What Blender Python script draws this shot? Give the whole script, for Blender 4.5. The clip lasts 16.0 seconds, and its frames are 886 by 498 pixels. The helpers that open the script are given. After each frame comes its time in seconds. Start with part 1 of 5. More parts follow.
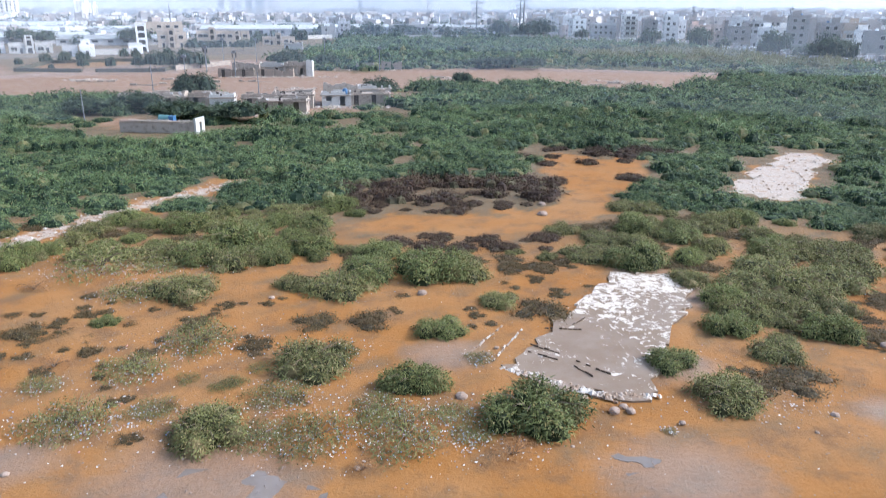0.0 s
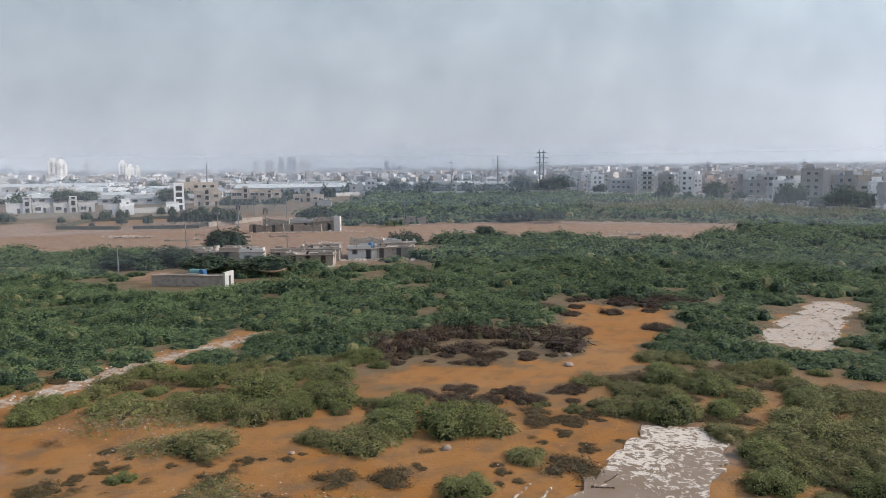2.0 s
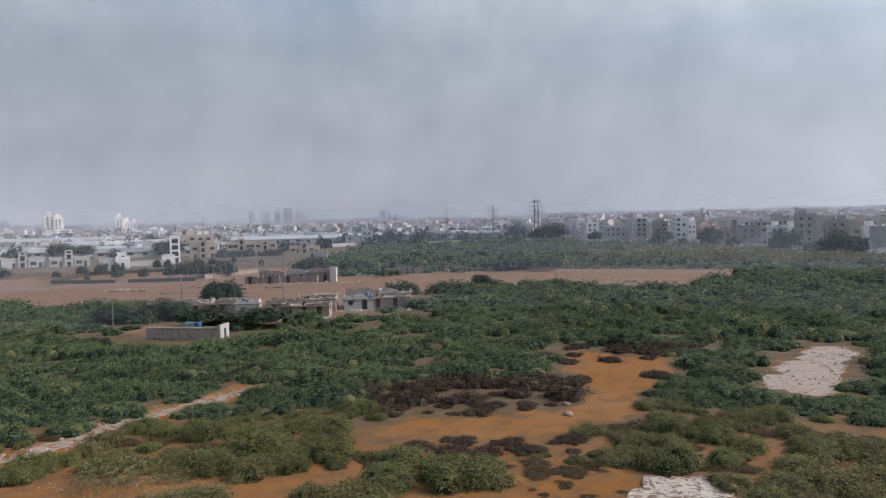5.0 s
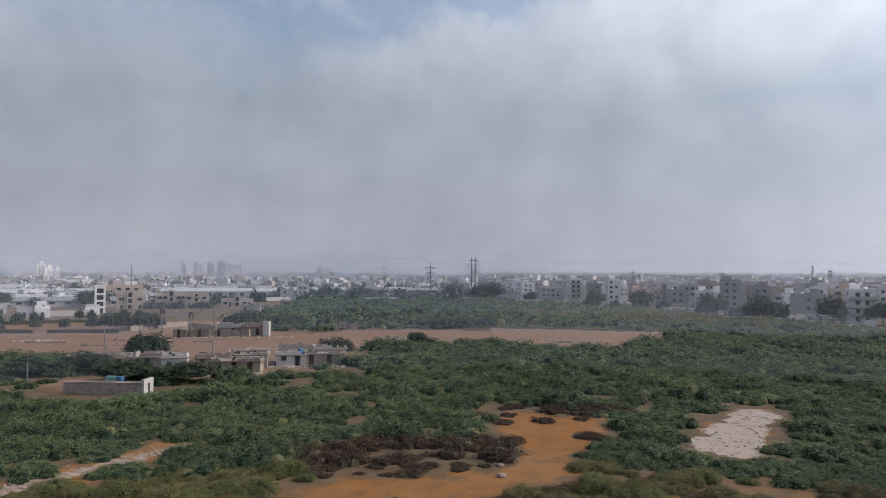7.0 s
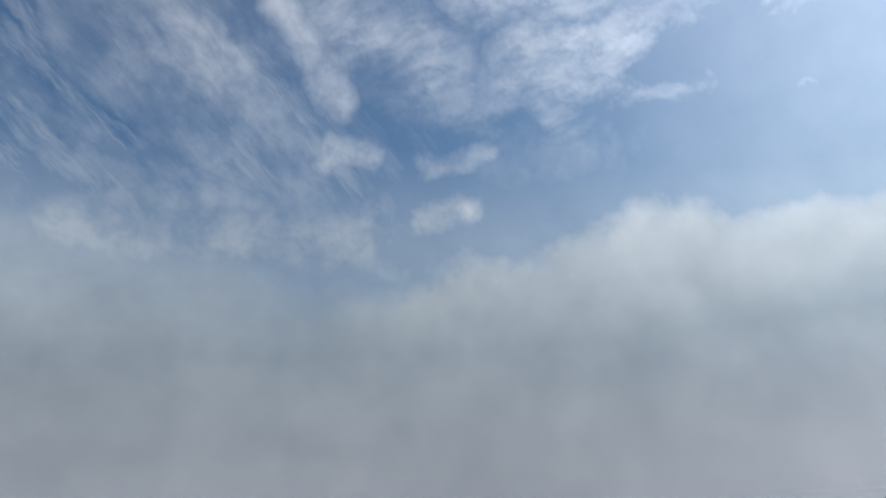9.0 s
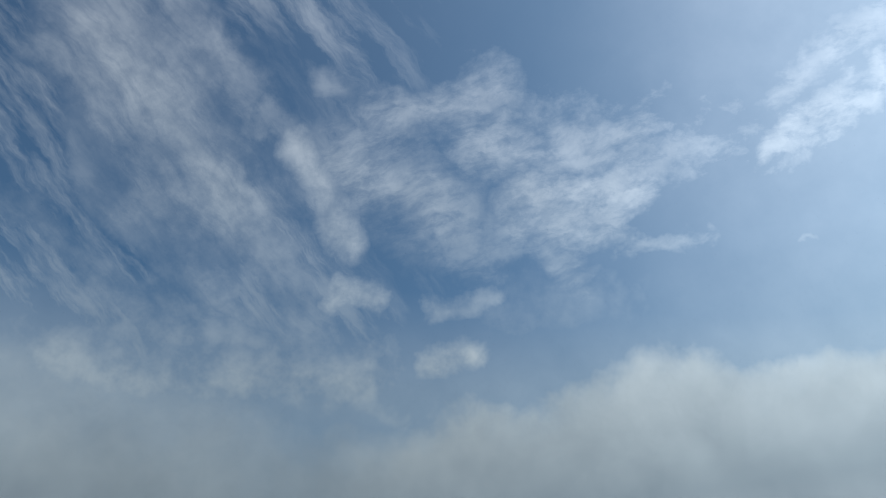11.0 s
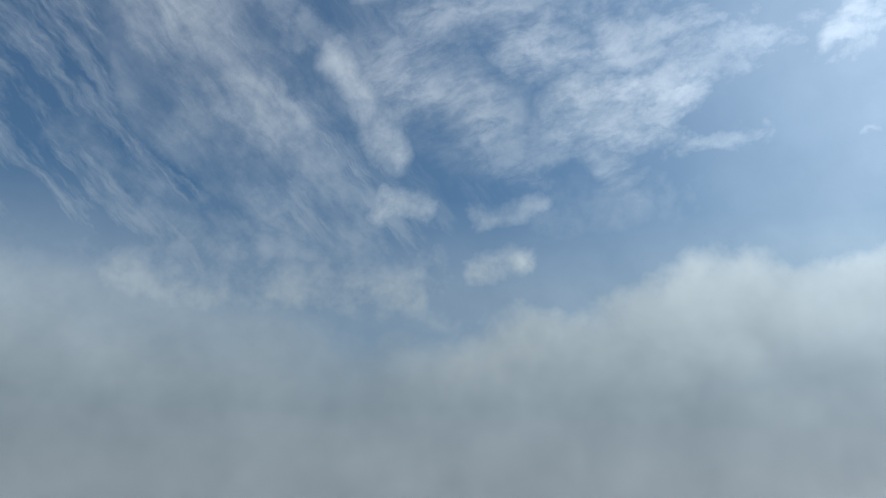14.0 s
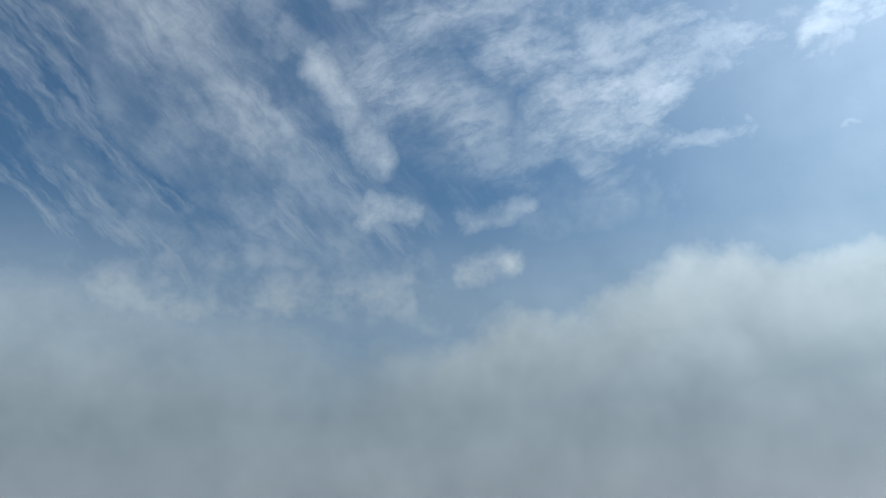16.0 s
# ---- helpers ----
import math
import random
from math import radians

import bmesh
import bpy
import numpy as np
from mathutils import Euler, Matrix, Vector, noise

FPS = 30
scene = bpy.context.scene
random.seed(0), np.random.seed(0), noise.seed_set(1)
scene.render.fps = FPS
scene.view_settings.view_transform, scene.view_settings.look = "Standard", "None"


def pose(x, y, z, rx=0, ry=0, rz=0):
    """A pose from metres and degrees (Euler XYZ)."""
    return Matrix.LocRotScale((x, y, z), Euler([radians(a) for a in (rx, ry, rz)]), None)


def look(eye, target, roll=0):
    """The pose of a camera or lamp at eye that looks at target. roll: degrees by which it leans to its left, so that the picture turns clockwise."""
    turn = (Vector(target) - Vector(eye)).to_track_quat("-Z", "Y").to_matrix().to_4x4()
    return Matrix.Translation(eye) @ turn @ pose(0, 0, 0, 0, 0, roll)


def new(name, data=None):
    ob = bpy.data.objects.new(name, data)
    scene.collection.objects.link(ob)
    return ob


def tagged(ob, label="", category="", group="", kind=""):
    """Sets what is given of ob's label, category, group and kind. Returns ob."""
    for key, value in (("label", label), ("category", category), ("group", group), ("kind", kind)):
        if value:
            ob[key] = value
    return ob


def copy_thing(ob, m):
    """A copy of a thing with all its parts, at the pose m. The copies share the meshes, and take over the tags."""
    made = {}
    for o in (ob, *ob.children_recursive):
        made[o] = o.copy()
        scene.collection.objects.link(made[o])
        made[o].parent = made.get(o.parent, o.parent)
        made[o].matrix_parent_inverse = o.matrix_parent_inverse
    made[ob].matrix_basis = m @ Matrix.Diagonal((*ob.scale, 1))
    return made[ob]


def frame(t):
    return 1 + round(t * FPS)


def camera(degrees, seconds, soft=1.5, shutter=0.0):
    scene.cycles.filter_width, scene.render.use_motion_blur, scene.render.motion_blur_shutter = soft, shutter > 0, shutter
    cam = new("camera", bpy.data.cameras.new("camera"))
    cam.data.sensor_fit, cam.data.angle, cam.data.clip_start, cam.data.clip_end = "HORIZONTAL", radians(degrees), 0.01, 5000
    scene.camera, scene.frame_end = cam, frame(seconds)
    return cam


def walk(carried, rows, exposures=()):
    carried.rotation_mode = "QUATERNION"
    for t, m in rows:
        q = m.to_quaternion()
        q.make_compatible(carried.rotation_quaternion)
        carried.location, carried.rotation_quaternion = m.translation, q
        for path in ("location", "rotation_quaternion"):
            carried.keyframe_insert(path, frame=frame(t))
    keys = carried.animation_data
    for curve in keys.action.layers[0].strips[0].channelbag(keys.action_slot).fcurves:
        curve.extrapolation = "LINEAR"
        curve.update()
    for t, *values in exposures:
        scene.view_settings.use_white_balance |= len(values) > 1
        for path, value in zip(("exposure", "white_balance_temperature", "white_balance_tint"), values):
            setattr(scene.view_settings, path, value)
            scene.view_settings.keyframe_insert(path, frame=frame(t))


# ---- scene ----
# the camera stands on a high balcony and only turns
cam = camera(62.85, 16.0, soft=0.6, shutter=0.4)
PATH = [
    (0, pose(0, 0, 16, 71.92, -0.20, -0.27)),
    (0.5, pose(0, 0, 16, 76.31, 0.07, -0.27)),
    (1, pose(0, 0, 16, 80.12, -1.03, -0.64)),
    (1.5, pose(0, 0, 16, 79.67, -0.09, -0.00)),
    (2, pose(0, 0, 16, 83.81, 0.52, 1.50)),
    (2.5, pose(0, 0, 16, 83.55, 0.07, 1.68)),
    (3, pose(0, 0, 16, 83.12, 0.03, 1.93)),
    (3.5, pose(0, 0, 16, 84.42, 0.07, 2.59)),
    (4, pose(0, 0, 16, 85.96, 0.34, 2.88)),
    (4.2, pose(0, 0, 16, 85.98, 0.52, 2.74)),
    (6.3, pose(0, 0, 16, 91.25, 1.13, -1.48)),
    (6.5, pose(0, 0, 16, 91.31, 0.54, -1.48)),
    (7, pose(0, 0, 16, 92.18, -0.31, -3.78)),
    (7.5, pose(0, 0, 16, 92.61, 0.03, -2.81)),
    (8, pose(0, 0, 16, 95.67, 0.67, -2.48)),
    (8.2, pose(0, 0, 16, 99.52, 1.49, -3.31)),
    (8.3, pose(0, 0, 16, 101.83, 2.28, -3.68)),
    (8.4, pose(0, 0, 16, 104.27, 2.77, -3.73)),
    (8.5, pose(0, 0, 16, 105.73, 3.19, -3.27)),
    (8.6, pose(0, 0, 16, 106.81, 3.98, -3.96)),
    (8.8, pose(0, 0, 16, 108.51, 4.36, -3.55)),
    (9, pose(0, 0, 16, 111.33, 3.00, -0.54)),
    (9.5, pose(0, 0, 16, 117.65, 1.91, 0.69)),
    (9.7, pose(0, 0, 16, 119.08, 1.72, 0.72)),
    (11.8, pose(0, 0, 16, 122.77, 1.64, -3.68)),
    (12, pose(0, 0, 16, 121.73, 1.93, -4.49)),
    (12.5, pose(0, 0, 16, 120.53, 1.33, -4.32)),
    (13, pose(0, 0, 16, 119.44, 0.38, -1.40)),
    (13.5, pose(0, 0, 16, 117.77, 0.42, 1.21)),
    (14, pose(0, 0, 16, 115.49, 1.31, 3.24)),
    (14.5, pose(0, 0, 16, 114.63, 1.98, 5.01)),
    (15, pose(0, 0, 16, 115.49, 2.98, 7.49)),
    (15.5, pose(0, 0, 16, 116.17, 3.88, 6.21)),
    (16, pose(0, 0, 16, 115.80, 3.19, 3.11)),
]
LIGHT = [(0.0, 1.86, 5850, 16), (0.6, 1.5, 6250, 15), (1.5, 1.17, 6700, 15), (3.5, 0.95, 6700, 18), (6.5, 0.66, 6700, 22),
         (8.0, 0.66, 6700, 22), (8.5, 0.45, 6600, 19), (9.2, 0.3, 6500, 14), (12.0, -0.02, 6300, 8), (13.0, -0.05, 6300, 7), (13.5, 0.08, 6300, 8), (14.2, 0.32, 6400, 9), (15.2, 0.42, 6400, 9), (16.0, 0.28, 6300, 8)]
walk(cam, PATH, LIGHT)

# ---- daylight ----
SUN_AZ, SUN_EL = 86.0, 38.0
sun_dir = Vector((math.sin(radians(SUN_AZ)) * math.cos(radians(SUN_EL)), math.cos(radians(SUN_AZ)) * math.cos(radians(SUN_EL)), math.sin(radians(SUN_EL))))
sun = new("sun", bpy.data.lights.new("sun", "SUN"))
sun.data.energy, sun.data.angle, sun.data.color = 1.7, radians(4), (1.0, 0.93, 0.82)
sun.matrix_world = look(sun_dir * 200, (0, 0, 0))


class Nodes:
    """Short hand for node trees."""

    def __init__(self, tree):
        self.t = tree
        self.n = tree.nodes
        self.l = tree.links

    def put(self, sock, v):
        if isinstance(v, bpy.types.NodeSocket):
            self.l.new(v, sock)
        elif v is not None:
            sock.default_value = v

    def math(self, op, a, b=None, c=None, clamp=False):
        m = self.n.new("ShaderNodeMath")
        m.operation, m.use_clamp = op, clamp
        for s, v in zip(m.inputs, (a, b, c)):
            self.put(s, v)
        return m.outputs[0]

    def step(self, v, lo, hi, a=0.0, b=1.0):
        m = self.n.new("ShaderNodeMapRange")
        m.interpolation_type = "SMOOTHSTEP"
        for i, q in enumerate((v, lo, hi, a, b)):
            self.put(m.inputs[i], q)
        return m.outputs[0]

    def mix(self, f, a, b, blend="MIX"):
        m = self.n.new("ShaderNodeMix")
        m.data_type, m.blend_type = "RGBA", blend
        self.put(m.inputs[0], f)
        self.put(m.inputs[6], (*a, 1) if isinstance(a, tuple) and len(a) == 3 else a)
        self.put(m.inputs[7], (*b, 1) if isinstance(b, tuple) and len(b) == 3 else b)
        return m.outputs[2]

    def noise(self, vec, scale, detail=4.0, rough=0.55, colour=False, warp=0.0):
        m = self.n.new("ShaderNodeTexNoise")
        self.put(m.inputs["Vector"], vec)
        m.inputs["Scale"].default_value, m.inputs["Detail"].default_value = scale, detail
        m.inputs["Roughness"].default_value, m.inputs["Distortion"].default_value = rough, warp
        return m.outputs[1 if colour else 0]

    def vec(self, x, y, z):
        m = self.n.new("ShaderNodeCombineXYZ")
        for s, v in zip(m.inputs, (x, y, z)):
            self.put(s, v)
        return m.outputs[0]

    def sep(self, v):
        m = self.n.new("ShaderNodeSeparateXYZ")
        self.put(m.inputs[0], v)
        return m.outputs

    def ramp(self, f, stops):
        m = self.n.new("ShaderNodeValToRGB")
        e = m.color_ramp.elements
        while len(e) < len(stops):
            e.new(0.5)
        for q, (p, c) in zip(e, stops):
            q.position, q.color = p, (*c, 1) if len(c) == 3 else (c[0], c[0], c[0], 1)
        self.put(m.inputs[0], f)
        return m.outputs[0]


def build_sky():
    w = bpy.data.worlds.new("sky")
    scene.world, w.use_nodes = w, True
    k = Nodes(w.node_tree)
    bg = k.n["Background"]
    air = k.n.new("ShaderNodeTexSky")
    air.sky_type, air.sun_disc = "NISHITA", False
    air.sun_elevation, air.sun_rotation = radians(SUN_EL), radians(SUN_AZ)
    air.dust_density, air.air_density = 1.5, 1.2
    way = k.n.new("ShaderNodeTexCoord").outputs["Generated"]
    x, y, z = k.sep(way)
    az = k.math("MULTIPLY", k.math("ARCTAN2", x, y), 57.2958)
    el = k.math("MULTIPLY", k.math("ARCSINE", z), 57.2958)
    # flat chart of the sky round one point of it, in degrees
    def along(v):
        d = k.n.new("ShaderNodeVectorMath")
        d.operation = "DOT_PRODUCT"
        k.put(d.inputs[0], way)
        d.inputs[1].default_value = v
        return d.outputs["Value"]

    fwd = Vector((math.sin(radians(5)) * math.cos(radians(30)), math.cos(radians(5)) * math.cos(radians(30)), 0.5))
    side = Vector((math.cos(radians(5)), -math.sin(radians(5)), 0))
    ahead = k.math("MAXIMUM", along(fwd), 0.05)
    U = k.math("MULTIPLY", k.math("DIVIDE", along(side), ahead), 57.3)
    V = k.math("MULTIPLY", k.math("DIVIDE", along(side.cross(fwd)), ahead), 57.3)
    facing = k.step(along(fwd), 0.3, 0.5)
    wob = k.sep(k.noise(way, 9.0, 8, 0.62, colour=True))
    soft = k.sep(k.noise(way, 3.0, 5, 0.55, colour=True))
    fine = k.noise(way, 30.0, 6, 0.62)
    lump = k.noise(way, 13.0, 7, 0.62)

    def warped(amount):
        return k.vec(k.math("MULTIPLY_ADD", k.math("SUBTRACT", wob[0], 0.5), amount, U), k.math("MULTIPLY_ADD", k.math("SUBTRACT", wob[1], 0.5), amount, V), 0.0)

    def vmath(op, a, b):
        m = k.n.new("ShaderNodeVectorMath")
        m.operation = op
        k.put(m.inputs[0], a)
        k.put(m.inputs[3 if op == "SCALE" else 1], b)
        return m.outputs["Value" if op in ("DOT_PRODUCT", "LENGTH") else 0]

    def strokes(rows, field, inner=0.1, outer=1.5):
        """Soft strokes on the chart from one end to the other, with a half width and an amount."""
        total = 0.0
        for u0, v0, u1, v1, w, amount in rows:
            d = Vector((u1 - u0, v1 - v0, 0))
            p = vmath("SUBTRACT", field, (u0, v0, 0))
            t = k.math("DIVIDE", vmath("DOT_PRODUCT", p, d), d.length_squared, clamp=True)
            q = vmath("SUBTRACT", p, vmath("SCALE", tuple(d), t))
            total = k.math("MAXIMUM", total, k.step(k.math("DIVIDE", vmath("LENGTH", q, None), w), outer, inner, 0.0, amount))
        return total

    # the low bank of haze and cloud: the height of its upper edge along the horizon
    v = k.math("ADD", el, k.math("MULTIPLY", k.math("SUBTRACT", wob[1], 0.5), 5.0))
    edge = k.ramp(k.math("MULTIPLY_ADD", az, 1 / 90, 0.5), [(0.000, (0.480,)), (0.176, (0.442,)), (0.262, (0.438,)), (0.322, (0.434,)), (0.384, (0.386,)), (0.459, (0.372,)), (0.510, (0.392,)), (0.541, (0.406,)), (0.588, (0.388,)), (0.624, (0.408,)), (0.668, (0.440,)), (0.700, (0.456,)), (0.730, (0.446,)), (0.758, (0.430,)), (0.783, (0.400,)), (0.823, (0.420,)), (0.859, (0.412,)), (0.900, (0.402,)), (0.928, (0.404,)), (1.000, (0.440,))])
    edge_el = k.math("MULTIPLY_ADD", edge, 50.0, 1.1)
    soft_edge = k.step(az, -14.0, 6.0, 6.5, 1.3)
    gap = k.math("SUBTRACT", edge_el, k.math("ADD", v, k.math("MULTIPLY", k.math("SUBTRACT", fine, 0.5), 2.0)))
    bank = k.math("MULTIPLY", k.step(k.math("DIVIDE", gap, soft_edge), -1.2, 1.6), k.step(gap, -2.0, 4.0, 0.62, 0.97))

    # fans of high streaks, a small feather and puffs, broken flocks, a bright mass towards the sun
    STREAKS = [(-30.4, 22.9, -20.0, 7.3, 4.2, 0.8), (-24.1, 23.6, -21.6, 15.5, 2.7, 0.5), (-21.1, 20.4, -16.9, 15.8, 1.7, 0.6), (-35.4, 21.2, -29.7, 14.3, 2.1, 0.5), (-32.0, 13.5, -21.5, 1.1, 1.9, 0.5), (-18.1, 13.8, -13.2, 11.0, 1.3, 0.55), (-21.3, 8.7, -13.5, -1.8, 2.7, 0.5), (-37.4, 7.8, -29.1, -0.5, 1.8, 0.4), (-24.7, 0.1, -17.5, -1.0, 1.7, 0.45)]
    PUFFS = [(-13.9, 11.0, -10.4, 3.3, 1.6, 0.85), (-11.3, -0.8, -7.8, -1.4, 1.2, 0.85), (-4.2, -7.1, -1.0, -5.6, 1.5, 0.95), (-3.5, -2.5, 0.8, -1.1, 0.9, 0.5), (25.0, 1.5, 26.4, 1.2, 0.4, 0.5), (-19.4, -2.9, -15.0, -5.3, 1.8, 0.5), (-11.3, 16.8, -9.5, 16.0, 1.2, 0.45)]
    FLOCKS = [(-10.4, 9.3, -4.4, 6.0, 3.4, 0.75), (-7.4, 13.3, 2.1, 14.2, 1.9, 0.6), (1.5, 10.6, 13.6, 11.2, 1.9, 0.65), (5.0, 7.1, 13.1, 7.4, 1.9, 0.8), (3.6, 4.7, 11.2, 5.2, 1.9, 0.7), (5.6, 2.7, 9.0, -1.0, 2.0, 0.55), (13.6, 2.4, 18.8, 3.7, 1.2, 0.55), (14.0, 8.9, 19.0, 10.1, 1.8, 0.55), (-1.8, 3.1, 3.6, 4.1, 2.0, 0.45)]
    BRIGHT = [(23.0, 8.7, 32.6, 15.2, 1.9, 0.7), (23.1, 13.0, 29.0, 16.8, 2.1, 0.55), (29.0, 16.4, 35.4, 20.3, 3.1, 0.6), (19.9, 12.6, 21.7, 10.7, 1.1, 0.45)]
    LOW = [(-26.0, -6.0, -10.0, -7.5, 3.6, 0.72), (-30.0, -1.5, -20.0, -3.0, 2.2, 0.5), (-15.0, -9.0, -4.0, -10.5, 2.2, 0.55), (-38.0, -6.0, -28.0, -6.0, 4.0, 0.72), (-15.0, -3.5, -10.5, -5.5, 1.8, 0.45), (1.0, -3.0, 12.0, -2.0, 3.0, 0.3), (-1.0, -9.5, 6.0, -9.5, 1.2, 0.4)]
    HOLES = [(-14.9, 18.0, -13.2, 14.3, 3.4, 0.7), (-16.6, 10.6, -15.7, 9.0, 1.8, 0.6), (-25.4, 5.7, -21.5, 3.4, 2.2, 0.5), (-7.6, 3.0, -6.3, 1.2, 3.4, 0.6), (-24.7, -2.4, -21.2, -3.8, 1.8, 0.5), (-33.2, 16.2, -28.9, 9.4, 1.3, 0.5), (-0.2, -4.8, 7.7, -7.7, 2.0, 0.3)]
    a = k.math("ADD", k.math("MULTIPLY", U, 0.60), k.math("MULTIPLY", V, -0.80))
    c = k.math("ADD", k.math("MULTIPLY", U, 0.80), k.math("MULTIPLY", V, 0.60))
    drift = k.math("MULTIPLY", k.math("SUBTRACT", wob[2], 0.5), 3.0)
    fibre = k.noise(k.vec(k.math("MULTIPLY", a, 0.09), k.math("MULTIPLY", k.math("ADD", c, drift), 0.42), 3.7), 1.0, 8, 0.66)
    flake = k.noise(k.vec(k.math("MULTIPLY", k.math("ADD", U, drift), 0.30), k.math("MULTIPLY", k.math("ADD", k.math("MULTIPLY_ADD", U, -0.12, V), drift), 0.62), 1.3), 1.0, 8, 0.66)
    veil = k.math("MULTIPLY", k.step(fibre, 0.34, 0.74), k.step(U, 4.0, -14.0, 0.0, 0.5))
    high = k.math("MULTIPLY", strokes(STREAKS, warped(11.0), -0.2, 2.1), k.math("MULTIPLY", k.step(fibre, 0.26, 0.62, 0.45, 1.0), k.step(lump, 0.28, 0.6, 0.62, 1.05)))
    mask = k.math("MAXIMUM", veil, high)
    mask = k.math("MAXIMUM", mask, k.math("MULTIPLY", strokes(FLOCKS, warped(12.0), -0.2, 2.4), k.step(flake, 0.3, 0.64, 0.35, 0.92)))
    mask = k.math("MAXIMUM", mask, k.math("MULTIPLY", strokes(BRIGHT, warped(10.0), -0.2, 1.9), k.step(flake, 0.28, 0.6, 0.45, 1.0)))
    for_holes = strokes(HOLES, warped(8.0), 0.0, 1.7)
    mask = k.math("MULTIPLY", mask, k.math("SUBTRACT", 1.0, for_holes))
    mask = k.math("MAXIMUM", mask, k.math("MULTIPLY", strokes(PUFFS, warped(5.5), -0.1, 1.8), k.step(lump, 0.3, 0.6, 0.5, 1.0)))
    mask = k.math("MAXIMUM", mask, k.math("MULTIPLY", strokes(LOW, warped(9.0), -0.2, 2.0), k.step(lump, 0.28, 0.62, 0.5, 1.05)))
    mask = k.math("MULTIPLY", mask, facing)
    rest = k.math("MULTIPLY", k.step(k.noise(way, 5.0, 7, 0.6), 0.45, 0.7), k.math("MAXIMUM", k.step(el, 52.0, 62.0), k.step(k.math("ABSOLUTE", az), 52.0, 75.0)))
    haze_veil = k.math("MAXIMUM", k.step(k.math("SUBTRACT", az, k.math("MULTIPLY", el, 0.4)), -10.0, 28.0, 0.05, 0.34), k.step(el, 32.0, 19.0, 0.0, 0.45))
    mask = k.math("MAXIMUM", k.math("MAXIMUM", mask, haze_veil), k.math("MAXIMUM", bank, k.math("MULTIPLY", rest, 0.7)), clamp=True)

    # brighter towards the sun
    dot = k.n.new("ShaderNodeVectorMath")
    dot.operation = "DOT_PRODUCT"
    k.put(dot.inputs[0], way)
    dot.inputs[1].default_value = sun_dir
    near = k.math("POWER", k.math("MAXIMUM", dot.outputs["Value"], 0.0), 5.0)
    broad = k.math("POWER", k.math("MAXIMUM", dot.outputs["Value"], 0.0), 2.5)
    near2 = k.math("POWER", k.math("MAXIMUM", dot.outputs["Value"], 0.0), 40.0)
    cloud = k.ramp(k.math("DIVIDE", el, 60.0), [(0.0, (0.30, 0.33, 0.36)), (0.1, (0.24, 0.28, 0.315)), (0.22, (0.215, 0.27, 0.31)), (0.36, (0.36, 0.425, 0.465)), (0.5, (0.40, 0.475, 0.55)), (0.8, (0.44, 0.5, 0.58))])
    cloud = k.mix(1.0, cloud, k.ramp(soft[2], [(0.3, (0.9, 0.9, 0.9)), (0.7, (1.12, 1.1, 1.08))]), "MULTIPLY")
    cloud = k.mix(1.0, cloud, k.ramp(lump, [(0.3, (0.90, 0.91, 0.92)), (0.7, (1.12, 1.11, 1.10))]), "MULTIPLY")
    lit = k.math("MULTIPLY_ADD", broad, 1.85, 0.87)
    cloud_lit = k.mix(1.0, cloud, k.vec(lit, lit, lit), "MULTIPLY")
    blue = k.mix(1.0, air.outputs[0], (0.032, 0.055, 0.069), "MULTIPLY")
    glow = k.mix(1.0, k.vec(broad, broad, broad), (0.165, 0.23, 0.3), "MULTIPLY")
    blue = k.mix(1.0, blue, glow, "ADD")
    out = k.mix(mask, blue, cloud_lit)
    disc = k.mix(1.0, k.vec(near2, near2, near2), (0.9, 0.86, 0.8), "MULTIPLY")
    out = k.mix(1.0, out, disc, "ADD")
    k.put(bg.inputs[0], out)
    bg.inputs[1].default_value = 1.0


build_sky()

# ---- materials ----
def material(name):
    m = bpy.data.materials.new(name)
    m.use_nodes = True
    k = Nodes(m.node_tree)
    p = k.n["Principled BSDF"]
    p.inputs["Specular IOR Level"].default_value = 0.3
    return m, k, p


def bump(k, p, height, strength, distance):
    b = k.n.new("ShaderNodeBump")
    b.inputs["Strength"].default_value, b.inputs["Distance"].default_value = strength, distance
    k.put(b.inputs["Height"], height)
    k.put(p.inputs["Normal"], b.outputs[0])


def place_of(k):
    return k.n.new("ShaderNodeNewGeometry").outputs["Position"]


def rough_wall(name, colour, stain=(0.16, 0.13, 0.11), amount=0.5, scale=0.5, rough=0.9):
    """Weathered render or concrete: two scales of stain and a fine relief; each object a little different."""
    m, k, p = material(name)
    at = place_of(k)
    big, small = k.noise(at, scale, 6, 0.65), k.noise(at, scale * 9, 5, 0.7)
    rnd = k.n.new("ShaderNodeObjectInfo").outputs["Random"]
    c = k.mix(k.math("MULTIPLY", k.step(big, 0.45, 0.75), amount), colour, stain)
    c = k.mix(k.math("MULTIPLY", k.step(small, 0.5, 0.8), amount * 0.6), c, stain)
    v = k.math("MULTIPLY_ADD", rnd, 0.3, 0.85)
    c = k.mix(1.0, c, k.vec(v, v, v), "MULTIPLY")
    k.put(p.inputs["Base Color"], c)
    p.inputs["Roughness"].default_value = rough
    bump(k, p, small, 0.4, 0.05)
    return m


